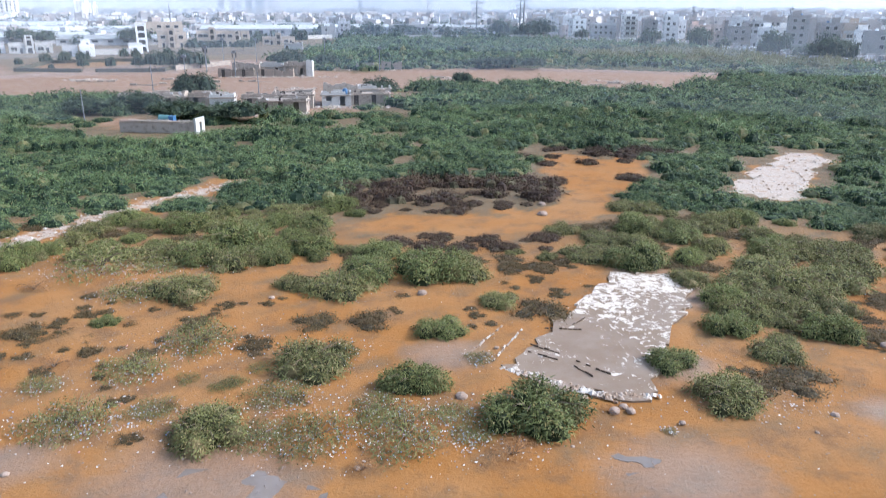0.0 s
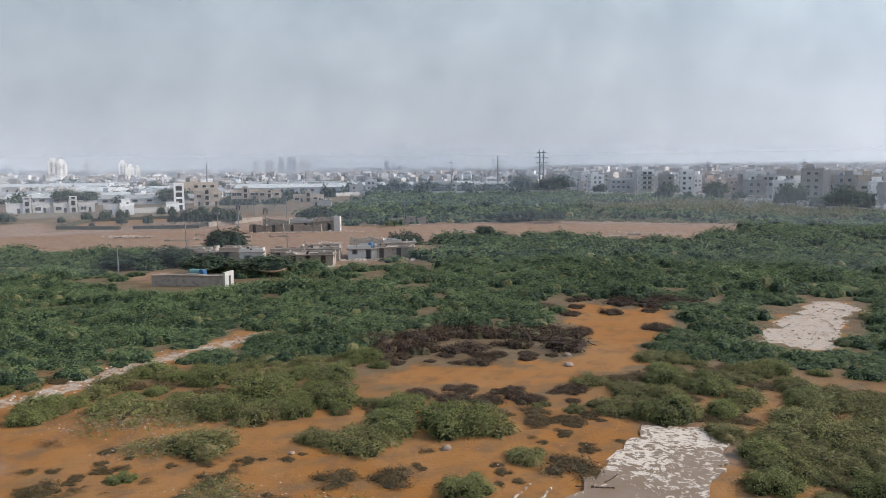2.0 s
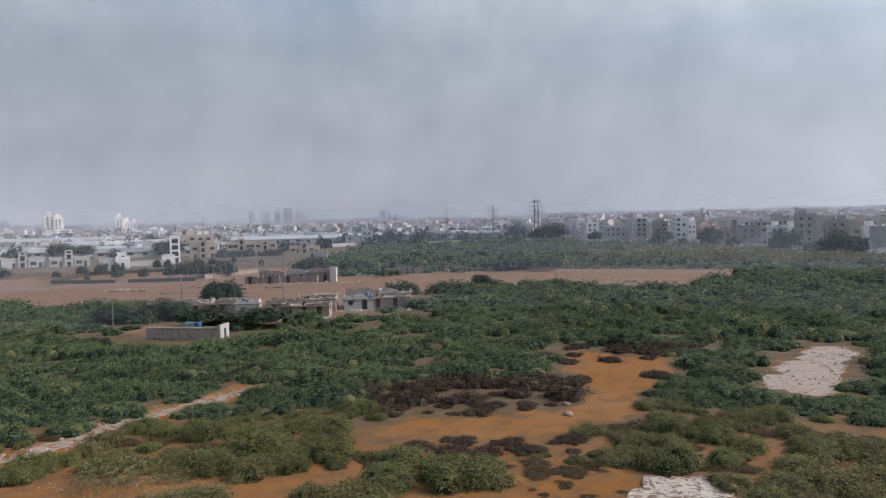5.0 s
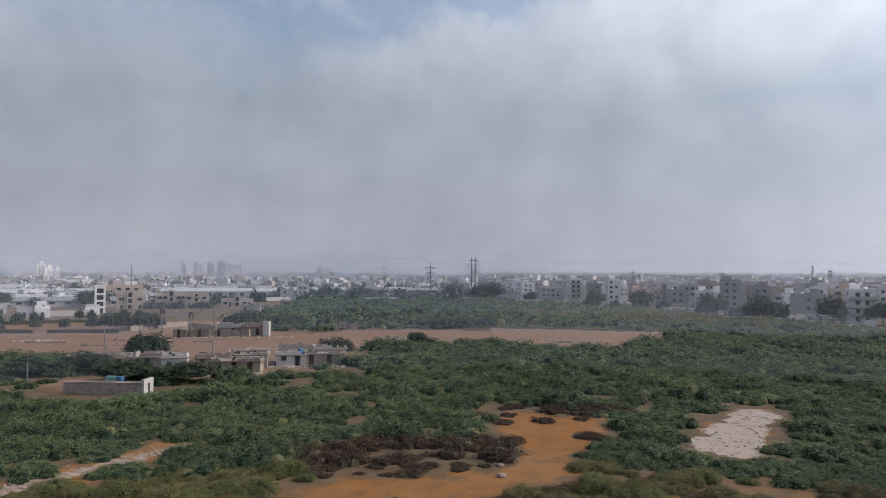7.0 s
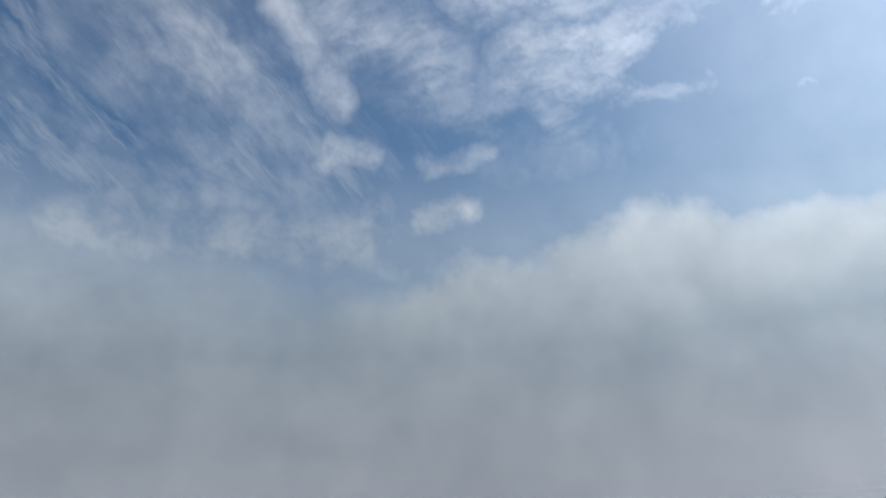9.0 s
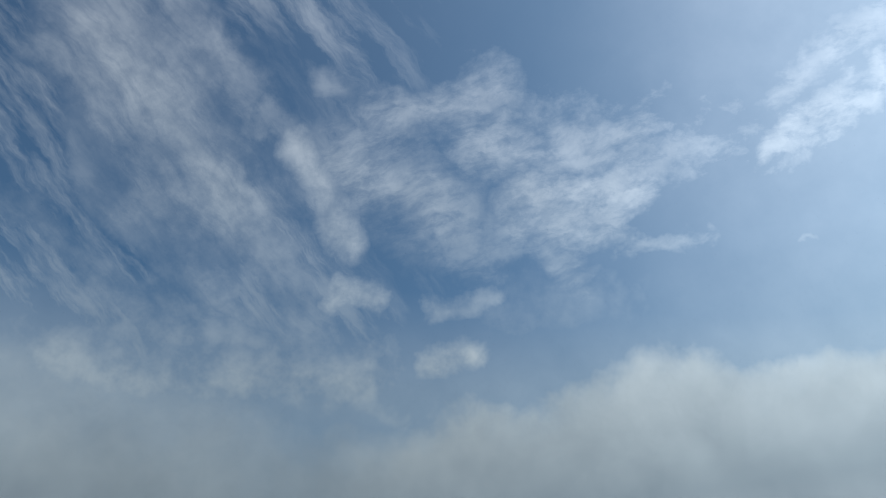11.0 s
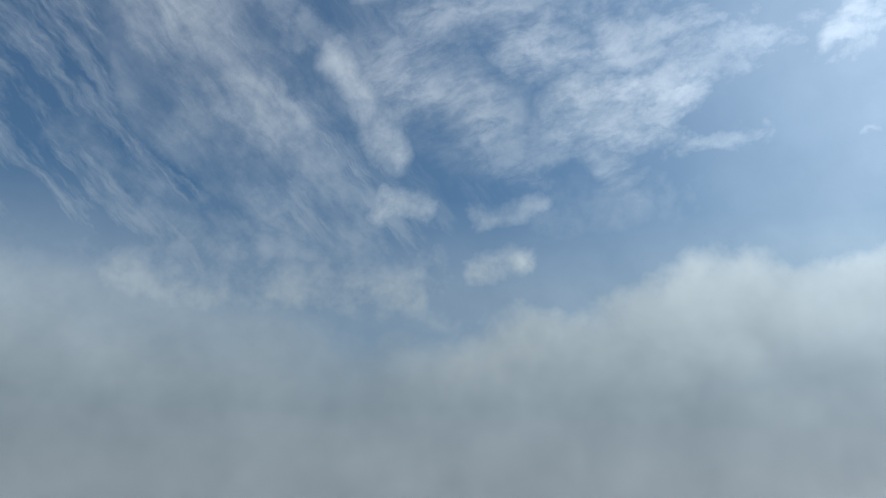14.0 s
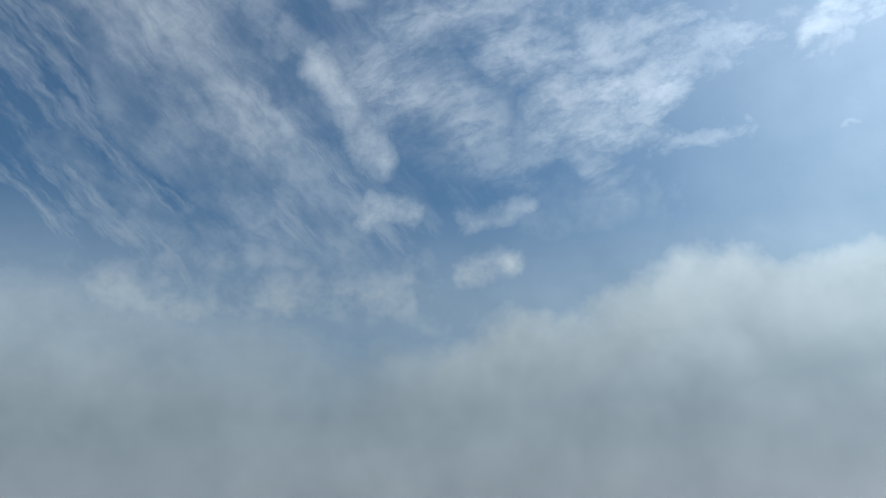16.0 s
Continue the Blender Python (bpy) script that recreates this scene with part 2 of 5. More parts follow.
def foliage(name, dark, light, dry, dry_amount=0.15, through_light=0.14):
    m, k, p = material(name)
    geo = k.n.new("ShaderNodeNewGeometry")
    isl, at = geo.outputs["Random Per Island"], geo.outputs["Position"]
    rnd = k.n.new("ShaderNodeObjectInfo").outputs["Random"]
    tone = k.n.new("ShaderNodeAttribute")
    tone.attribute_name = "tone"
    t = k.math("FRACT", k.math("ADD", tone.outputs["Fac"], rnd))
    patch = k.noise(at, 0.07, 4, 0.55)
    # random tone of each leaf clump; negative on inner cores, darkened as painted shade
    clump_tone_shade = k.n.new("ShaderNodeAttribute")
    clump_tone_shade.attribute_name = "clump_tone_shade"
    f = k.math("ADD", k.math("MULTIPLY", isl, 0.5), k.math("ADD", k.math("MULTIPLY", t, 0.22), k.math("MULTIPLY", clump_tone_shade.outputs["Fac"], 0.34)))
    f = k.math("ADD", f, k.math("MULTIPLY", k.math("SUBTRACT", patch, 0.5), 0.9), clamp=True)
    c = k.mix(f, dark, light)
    c = k.mix(k.math("MULTIPLY", k.step(k.math("FRACT", k.math("MULTIPLY", isl, 7.3)), 1.0 - dry_amount, 1.0), 0.9), c, dry)
    k.put(p.inputs["Base Color"], c)
    p.inputs["Roughness"].default_value = 0.75
    tr = k.n.new("ShaderNodeBsdfTranslucent")
    k.put(tr.inputs[0], c)
    mx = k.n.new("ShaderNodeMixShader")
    mx.inputs[0].default_value = through_light
    k.l.new(p.outputs[0], mx.inputs[1])
    k.l.new(tr.outputs[0], mx.inputs[2])
    k.l.new(mx.outputs[0], k.n["Material Output"].inputs[0])
    return m


def soil_material():
    m, k, p = material("soil")
    at = place_of(k)
    cover = k.n.new("ShaderNodeAttribute")
    cover.attribute_name = "cover"
    sand, litter, damp = k.sep(cover.outputs["Vector"])
    big, mid, small = k.noise(at, 0.09, 5, 0.6), k.noise(at, 0.5, 6, 0.65), k.noise(at, 4.0, 6, 0.7)
    grit = k.noise(at, 14.0, 4, 0.7)
    c = k.mix(k.step(big, 0.35, 0.65), (0.245, 0.097, 0.016), (0.255, 0.120, 0.038))
    c = k.mix(k.math("MULTIPLY", k.step(mid, 0.45, 0.7), 0.75), c, (0.125, 0.064, 0.028))
    c = k.mix(k.math("MULTIPLY", k.step(small, 0.55, 0.8), 0.45), c, (0.09, 0.05, 0.028))
    c = k.mix(k.math("MULTIPLY", sand, k.step(mid, 0.2, 0.8, 0.6, 1.0)), c, k.mix(k.step(mid, 0.4, 0.7), (0.170, 0.108, 0.074), (0.245, 0.168, 0.122)))
    # plant litter, its colour deepened to paint in shade under the bushes
    c = k.mix(k.math("MULTIPLY", litter, k.step(small, 0.3, 0.6, 0.45, 1.0)), c, k.mix(k.step(mid, 0.35, 0.7), (0.065, 0.052, 0.03), (0.125, 0.095, 0.055)))
    crust = k.n.new("ShaderNodeAttribute")
    crust.attribute_name = "crust"
    lime = k.math("MULTIPLY", k.step(k.math("ADD", crust.outputs["Fac"], k.math("MULTIPLY", k.math("SUBTRACT", k.noise(at, 0.8, 7, 0.7, warp=0.5), 0.5), 1.9)), 0.45, 0.8), k.step(small, 0.3, 0.6, 1.0, 0.7))
    c = k.mix(lime, c, k.mix(k.step(grit, 0.4, 0.65), (0.45, 0.40, 0.34), (0.32, 0.26, 0.21)))
    wet = k.math("MULTIPLY", damp, k.step(k.math("ADD", mid, k.math("MULTIPLY", damp, 0.4)), 0.45, 0.7))
    c = k.mix(k.math("MULTIPLY", wet, 0.55), c, (0.19, 0.145, 0.115))
    c = k.mix(k.math("MULTIPLY", k.step(grit, 0.66, 0.74), 0.5), c, (0.36, 0.29, 0.24))
    k.put(p.inputs["Base Color"], c)
    k.put(p.inputs["Roughness"], k.math("MULTIPLY_ADD", wet, -0.35, 0.92))
    bump(k, p, k.math("ADD", small, k.math("MULTIPLY", grit, 0.4)), 0.6, 0.12)
    return m


def flaked_concrete():
    """Old floor slab: grey screed with patches of white lime coat left on it."""
    m, k, p = material("flaked_concrete")
    at = place_of(k)
    x, y, z = k.sep(at)
    turned = k.vec(k.math("ADD", k.math("MULTIPLY", x, 0.93), k.math("MULTIPLY", y, -0.36)), k.math("ADD", k.math("MULTIPLY", x, 0.36), k.math("MULTIPLY", y, 0.93)), 0.0)
    flakes = k.noise(turned, 2.3, 6, 0.66, warp=0.8)
    large = k.noise(at, 0.22, 3, 0.5)
    far = k.step(y, 30.0, 42.0)
    thr = k.math("ADD", k.math("MULTIPLY", k.math("SUBTRACT", large, 0.5), -0.45), k.math("MULTIPLY_ADD", far, -0.12, 0.61))
    white = k.step(k.math("SUBTRACT", flakes, thr), -0.008, 0.012)
    grime = k.noise(at, 5.0, 6, 0.7)
    grey = k.mix(k.step(k.noise(at, 0.6, 5, 0.6), 0.35, 0.7), (0.165, 0.108, 0.066), (0.195, 0.140, 0.098))
    pale = k.mix(k.step(grime, 0.45, 0.75), (0.50, 0.435, 0.36), (0.33, 0.25, 0.185))
    k.put(p.inputs["Base Color"], k.mix(white, grey, pale))
    k.put(p.inputs["Roughness"], k.math("MULTIPLY_ADD", white, 0.4, 0.5))
    bump(k, p, k.math("ADD", white, k.math("MULTIPLY", grime, 0.4)), 0.6, 0.04)
    return m


def lime_ground():
    """Whitish crust of lime and broken plaster on the earth."""
    m, k, p = material("lime_crust")
    at = place_of(k)
    n1, n2 = k.noise(at, 0.9, 6, 0.65, warp=0.6), k.noise(at, 3.5, 6, 0.7)
    c = k.mix(k.step(n1, 0.44, 0.60), (0.25, 0.17, 0.115), (0.50, 0.45, 0.39))
    c = k.mix(k.math("MULTIPLY", k.step(n2, 0.5, 0.72), 0.6), c, (0.24, 0.185, 0.14))
    k.put(p.inputs["Base Color"], c)
    p.inputs["Roughness"].default_value = 0.9
    bump(k, p, n2, 0.5, 0.08)
    return m


def plain(name, colour, rough=0.6, metal=0.0, var=0.25, scale=1.5):
    m, k, p = material(name)
    n = k.noise(place_of(k), scale, 5, 0.6)
    v = k.step(n, 0.3, 0.7, 1.0 - var, 1.0 + var * 0.4)
    k.put(p.inputs["Base Color"], k.mix(1.0, colour, k.vec(v, v, v), "MULTIPLY"))
    p.inputs["Roughness"].default_value, p.inputs["Metallic"].default_value = rough, metal
    return m


def litter_material():
    m, k, p = material("litter")
    isl = k.n.new("ShaderNodeNewGeometry").outputs["Random Per Island"]
    k.put(p.inputs["Base Color"], k.ramp(isl, [(0.0, (0.60, 0.58, 0.55)), (0.3, (0.46, 0.43, 0.40)), (0.5, (0.28, 0.22, 0.18)), (0.8, (0.20, 0.17, 0.16)), (0.94, (0.22, 0.36, 0.52)), (1.0, (0.62, 0.25, 0.18))]))
    p.inputs["Roughness"].default_value = 0.6
    return m


def block_colours(name):
    """House fronts of a packed town: one colour to each block."""
    m, k, p = material(name)
    geo = k.n.new("ShaderNodeNewGeometry")
    t = k.n.new("ShaderNodeAttribute")
    t.attribute_name = "tone"
    c = k.ramp(t.outputs["Fac"], [(0.0, (0.26, 0.24, 0.23)), (0.25, (0.40, 0.36, 0.33)), (0.45, (0.56, 0.51, 0.46)), (0.6, (0.34, 0.28, 0.25)), (0.75, (0.60, 0.58, 0.56)), (1.0, (0.70, 0.69, 0.68))])
    n = k.noise(geo.outputs["Position"], 0.35, 6, 0.65)
    c = k.mix(k.math("MULTIPLY", k.step(n, 0.45, 0.75), 0.45), c, (0.20, 0.17, 0.15))
    k.put(p.inputs["Base Color"], c)
    p.inputs["Roughness"].default_value = 0.9
    return m


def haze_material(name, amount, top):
    """Bluish sheet that stands in for distance haze: mostly clear, scatters some daylight, thinner with height."""
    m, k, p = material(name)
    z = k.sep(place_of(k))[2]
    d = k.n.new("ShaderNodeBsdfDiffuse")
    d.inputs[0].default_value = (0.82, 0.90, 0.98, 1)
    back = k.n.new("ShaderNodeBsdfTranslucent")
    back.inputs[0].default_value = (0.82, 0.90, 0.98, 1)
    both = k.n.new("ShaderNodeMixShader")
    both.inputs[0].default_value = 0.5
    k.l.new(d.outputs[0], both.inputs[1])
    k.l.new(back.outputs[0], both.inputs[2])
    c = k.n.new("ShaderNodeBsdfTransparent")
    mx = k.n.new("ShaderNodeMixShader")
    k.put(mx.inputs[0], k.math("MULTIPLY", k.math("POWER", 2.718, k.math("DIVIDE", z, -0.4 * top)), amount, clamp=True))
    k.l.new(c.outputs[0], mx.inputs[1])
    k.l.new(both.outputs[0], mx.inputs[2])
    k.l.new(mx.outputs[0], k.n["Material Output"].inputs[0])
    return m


SOIL = soil_material()
SLAB, LIME = flaked_concrete(), lime_ground()
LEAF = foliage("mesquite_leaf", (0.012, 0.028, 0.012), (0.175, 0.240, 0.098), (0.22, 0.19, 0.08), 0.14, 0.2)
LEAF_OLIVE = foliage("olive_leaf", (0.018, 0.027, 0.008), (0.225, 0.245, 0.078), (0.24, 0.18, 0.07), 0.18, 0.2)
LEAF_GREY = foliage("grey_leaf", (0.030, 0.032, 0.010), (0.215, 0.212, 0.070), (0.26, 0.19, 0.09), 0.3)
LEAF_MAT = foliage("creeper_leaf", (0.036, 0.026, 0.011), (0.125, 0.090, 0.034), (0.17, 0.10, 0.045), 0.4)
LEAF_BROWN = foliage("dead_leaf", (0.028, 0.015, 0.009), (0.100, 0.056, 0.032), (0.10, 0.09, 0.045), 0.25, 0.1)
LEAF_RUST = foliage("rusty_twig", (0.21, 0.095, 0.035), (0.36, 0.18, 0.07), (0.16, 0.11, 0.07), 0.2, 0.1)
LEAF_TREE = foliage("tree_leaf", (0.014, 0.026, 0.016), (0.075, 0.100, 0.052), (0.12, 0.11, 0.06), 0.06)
GRASS = foliage("dry_grass", (0.085, 0.085, 0.038), (0.27, 0.235, 0.115), (0.10, 0.125, 0.055), 0.3)
HEDGE = foliage("hedge_leaf", (0.055, 0.050, 0.035), (0.105, 0.095, 0.055), (0.14, 0.10, 0.07), 0.2)
BARK = plain("bark", (0.16, 0.115, 0.08), 0.9)
STONE = rough_wall("stone", (0.26, 0.19, 0.145), (0.24, 0.17, 0.13), 0.5, 2.0)
LITTER = litter_material()
PUDDLE = plain("wet_mud", (0.16, 0.128, 0.105), 0.22, 0, 0.2, 0.6)
OLD_PLASTER = rough_wall("old_plaster", (0.36, 0.30, 0.245), (0.17, 0.13, 0.10), 0.95, 1.4)
OLD_BRICK = rough_wall("bare_blockwork", (0.30, 0.23, 0.18), (0.14, 0.14, 0.10), 0.7, 0.7)
WHITE_WALL = rough_wall("white_render", (0.47, 0.445, 0.41), (0.30, 0.29, 0.25), 0.6, 0.25)
CREAM_WALL = rough_wall("cream_render", (0.48, 0.39, 0.31), (0.36, 0.28, 0.22), 0.4, 0.25)
GREY_WALL = rough_wall("grey_render", (0.50, 0.48, 0.47), (0.20, 0.18, 0.17), 0.5, 0.25)
DARK_WALL = rough_wall("dark_block", (0.34, 0.31, 0.29), (0.14, 0.13, 0.125), 0.5, 0.25)
BRIGHT_WALL = rough_wall("bright_white_render", (0.76, 0.74, 0.71), (0.40, 0.35, 0.31), 0.4, 0.25)
PINK_WALL = rough_wall("pinkish_render", (0.66, 0.50, 0.42), (0.30, 0.22, 0.18), 0.4, 0.25)
PALE_ROOF = rough_wall("pale_sheet_roof", (0.40, 0.40, 0.38), (0.22, 0.24, 0.22), 0.6, 0.12, 0.6)
GREY_ROOF = rough_wall("grey_sheet_roof", (0.25, 0.25, 0.24), (0.15, 0.16, 0.15), 0.6, 0.12, 0.6)
DARK = plain("dark_glass", (0.05, 0.05, 0.055), 0.25, 0, 0.3)
DOOR = plain("dark_door", (0.06, 0.045, 0.035), 0.7)
SCORCHED = plain("scorched_brick", (0.105, 0.072, 0.052), 0.9)
STEEL = plain("galvanised_steel", (0.20, 0.20, 0.21), 0.6, 0.3)
BLUE = plain("blue_plastic", (0.05, 0.13, 0.25), 0.45)
TEAL = plain("teal_cloth", (0.10, 0.20, 0.20), 0.8)
TOWN = block_colours("town_render")
CAR_WHITE = plain("white_car_paint", (0.75, 0.75, 0.74), 0.3)
CAR_DARK = plain("dark_car_paint", (0.07, 0.075, 0.085), 0.3)
RUBBER = plain("rubber", (0.03, 0.03, 0.03), 0.8)

# ---- helpers for shapes ----
def mesh_of(name, verts, faces, mats, tone=None, smooth=False):
    me = bpy.data.meshes.new(name)
    verts = np.asarray(verts, dtype=np.float32)
    if isinstance(faces, np.ndarray):
        n, s = faces.shape
        me.vertices.add(len(verts))
        me.vertices.foreach_set("co", verts.ravel())
        me.loops.add(n * s)
        me.loops.foreach_set("vertex_index", faces.astype(np.int32).ravel())
        me.polygons.add(n)
        me.polygons.foreach_set("loop_start", np.arange(0, n * s, s, dtype=np.int32))
        me.update(calc_edges=True)
    else:
        me.from_pydata(verts.tolist(), [], faces)
    for m in mats if isinstance(mats, (list, tuple)) else [mats]:
        me.materials.append(m)
    if tone is not None:
        me.attributes.new("tone", "FLOAT", "POINT").data.foreach_set("value", np.asarray(tone, dtype=np.float32))
    me.polygons.foreach_set("use_smooth", np.full(len(me.polygons), smooth, dtype=bool))
    return me


def part(name, me, parent, m=None, label=""):
    ob = new(name, me)
    ob.parent = parent
    if m is not None:
        ob.matrix_basis = m
    return tagged(ob, label) if label else ob


CUBE_F = np.array([(0, 3, 2, 1), (4, 5, 6, 7), (0, 1, 5, 4), (1, 2, 6, 5), (2, 3, 7, 6), (3, 0, 4, 7)])


class Solid:
    """Collects boxes and prisms into one mesh."""

    def __init__(self):
        self.v, self.f, self.t, self.n = [], [], [], 0

    def box(self, x0, y0, z0, x1, y1, z1, tone=0.0, m=None):
        c = np.array([(x0, y0, z0), (x1, y0, z0), (x1, y1, z0), (x0, y1, z0), (x0, y0, z1), (x1, y0, z1), (x1, y1, z1), (x0, y1, z1)], dtype=float)
        if m is not None:
            m = np.array(m)
            c = c @ m[:3, :3].T + m[:3, 3]
        self.f.append(CUBE_F + self.n)
        self.n += 8
        self.v.append(c)
        self.t.append(np.full(8, tone))
        return self

    def mesh(self, name, mat, tone=False):
        return mesh_of(name, np.concatenate(self.v), np.concatenate(self.f), mat, np.concatenate(self.t) if tone else None)


def tube(points, radii, sides=6):
    """A tapered round bar along points: vertices and quads."""
    v, f = [], []
    for i, (p, r) in enumerate(zip(points, radii)):
        d = Vector(points[min(i + 1, len(points) - 1)]) - Vector(points[max(i - 1, 0)])
        q = d.to_track_quat("Z", "Y")
        for j in range(sides):
            a = 2 * math.pi * j / sides
            v.append(tuple(Vector(p) + q @ Vector((math.cos(a) * r, math.sin(a) * r, 0))))
    for i in range(len(points) - 1):
        for j in range(sides):
            f.append((i * sides + j, i * sides + (j + 1) % sides, (i + 1) * sides + (j + 1) % sides, (i + 1) * sides + j))
    return np.array(v), np.array(f)


def joined(pieces):
    vs, fs, n = [], [], 0
    for v, f in pieces:
        vs.append(v)
        fs.append(f + n)
        n += len(v)
    return np.concatenate(vs), np.concatenate(fs)


def inside(poly, x, y):
    """Which of the points lie in the polygon."""
    x, y = np.asarray(x, dtype=float), np.asarray(y, dtype=float)
    r = np.zeros(x.shape, dtype=bool)
    for (x0, y0), (x1, y1) in zip(poly, poly[1:] + poly[:1]):
        c = (y0 > y) != (y1 > y)
        r ^= c & (x < (x1 - x0) * (y - y0) / (y1 - y0 + 1e-12) + x0)
    return r


def near_line(line, x, y):
    """Distance of the points from a line of points."""
    d = np.full(np.shape(x), 1e9)
    for (x0, y0), (x1, y1) in zip(line, line[1:]):
        t = np.clip(((x - x0) * (x1 - x0) + (y - y0) * (y1 - y0)) / ((x1 - x0) ** 2 + (y1 - y0) ** 2), 0, 1)
        d = np.minimum(d, np.hypot(x - x0 - t * (x1 - x0), y - y0 - t * (y1 - y0)))
    return d


def waves(x, y, seed, size):
    """Smooth random values between -1 and 1 over the plan."""
    r = np.random.default_rng(seed)
    s = np.zeros(np.shape(x))
    for i in range(9):
        a, w, p = r.uniform(0, 2 * math.pi), r.uniform(0.6, 2.4) / size * 2 * math.pi, r.uniform(0, 2 * math.pi)
        s = s + np.sin((np.asarray(x) * math.cos(a) + np.asarray(y) * math.sin(a)) * w + p)
    return s / 4.5


# ---- plan ----
SLAB_EDGE = [(11.3, 44.0), (16.7, 43.6), (14.2, 38.6), (11.2, 33.0), (9.6, 28.2), (7.6, 27.9), (5.5, 28.9), (3.1, 30.7)]
WHITE_EDGE = [(42.1, 86.6), (44.5, 85.9), (46.0, 83.5), (41.5, 77.5), (36.2, 69.2), (32.5, 63.2), (30.3, 63.8), (28.6, 65.6), (26.7, 66.6), (31.6, 73.4), (36.9, 80.6)]
TRACK = [(-34.0, 47.0), (-30.6, 50.3), (-28.0, 57.1), (-24.2, 63.4), (-18.8, 70.8)]
CLEARING = [(12.3, 85.9), (24.0, 82.5), (21.7, 73.4), (17.0, 67.0), (13.0, 56.6), (8.0, 53.4), (-7.0, 52.4), (-7.4, 55.0), (-3.6, 58.2), (1.1, 57.2), (7.8, 59.6), (12.2, 66.0), (10.9, 76.7)]
SAND = [(-190, 225), (-135, 232), (-112, 196), (-92, 258), (-57, 262), (-45, 220), (-22, 205), (-8, 220), (36, 230), (88, 207), (50, 158), (27, 162), (6, 180), (-8, 158), (-10, 147),
        (-12, 128), (-18, 118), (-38, 117), (-42, 140), (-50, 152), (-64, 140), (-82, 142), (-110, 150), (-190, 150)]
GARDEN = [(-117, 206), (-127, 250), (-84, 258), (-76, 210)]
YARD = [(-46, 104), (-52, 110), (-50, 114), (-40, 112), (-37, 106), (-39, 104)]
CITY_EDGE = [(-420, 300), (-180, 315), (-130, 345), (-100, 400), (-66, 470), (60, 496), (76, 440), (96, 420), (124, 372), (121, 305), (137, 292), (133, 252), (150, 226), (260, 190), (420, 150)]


def rise(d):
    """Height of the land: flat waste ground, then a gentle slope under the far town."""
    return np.clip(np.asarray(d, dtype=float) - 620, 0, 1100) * 0.0125


def graded(parts):
    out = []
    for a, b, n in parts:
        out += list(np.linspace(a, b, n, endpoint=False))
    return np.array(out + [parts[-1][1]])


def build_ground():
    xs = graded([(-4200, -1300, 6), (-1300, -200, 30), (-200, -55, 40), (-55, 55, 160), (55, 200, 40), (200, 1300, 30), (1300, 4200, 6)])
    ys = graded([(-3000, -300, 6), (-300, 10, 12), (10, 100, 140), (100, 270, 60), (270, 700, 30), (700, 2000, 26), (2000, 4600, 8)])
    X, Y = np.meshgrid(xs, ys)
    wob = waves(X, Y, 5, 7.0)
    Zs = np.where(np.hypot(X, Y) < 260, 0.05 * wob + 0.03 * waves(X, Y, 6, 2.2), rise(np.hypot(X, Y)))
    d = np.hypot(X, Y)
    wx, wy = X + 1.4 * waves(X, Y, 7, 9), Y + 1.4 * waves(X, Y, 8, 9)
    sand = inside(SAND, wx, wy) | inside(YARD, wx, wy)
    clear = inside(CLEARING, wx, wy) | (near_line(TRACK, wx, wy) < 2.2) | inside(WHITE_EDGE, wx, wy)
    town = d > 480
    # litter spreads with the thicket and carries its painted ground shade
    litter = np.clip(np.clip((Y - 45) / 16, 0, 1) + 0.6 * np.clip(waves(X, Y, 9, 5) - 0.1, 0, 1), 0, 1) * ~(sand | clear)
    lawn = inside(GARDEN, X, Y)
    litter = np.where(lawn, 0.5, np.where(town, 0.25, litter))
    damp = np.zeros(X.shape)
    for px, py, r in ((9.0, 22.4, 3.2), (-8.6, 22.0, 4.0), (-16.0, 23.2, 2.0), (19.2, 26.9, 1.6), (0.4, 32.4, 2.2), (15.5, 40.0, 3.0), (11.5, 31.0, 2.0), (-27, 37, 2.0), (13.0, 44.6, 2.2)):
        damp = np.maximum(damp, np.clip(1.4 - np.hypot(X - px, (Y - py) * 1.3) / r, 0, 1))
    crust = 0.66 * np.clip(1.4 - near_line(TRACK, X, Y) / 2.0, 0, 1)
    inner = inside(WHITE_EDGE, wx * 0.5 + X * 0.5, wy * 0.5 + Y * 0.5)
    crust = np.maximum(crust, inner * 0.86)
    sandy = np.where(town, 0.8, sand * 1.0)
    n, m = X.shape
    v = np.c_[X.ravel(), Y.ravel(), Zs.ravel()]
    i = np.arange(n * m).reshape(n, m)
    f = np.stack([i[:-1, :-1], i[:-1, 1:], i[1:, 1:], i[1:, :-1]], -1).reshape(-1, 4)
    me = mesh_of("ground", v, f, SOIL, smooth=True)
    me.attributes.new("cover", "FLOAT_VECTOR", "POINT").data.foreach_set("vector", np.c_[sandy.ravel(), litter.ravel(), damp.ravel()].astype(np.float32).ravel())
    me.attributes.new("crust", "FLOAT", "POINT").data.foreach_set("value", crust.ravel().astype(np.float32))
    return tagged(new("ground", me), "reddish bare earth with litter and damp patches", "ground", kind="structure")


build_ground()


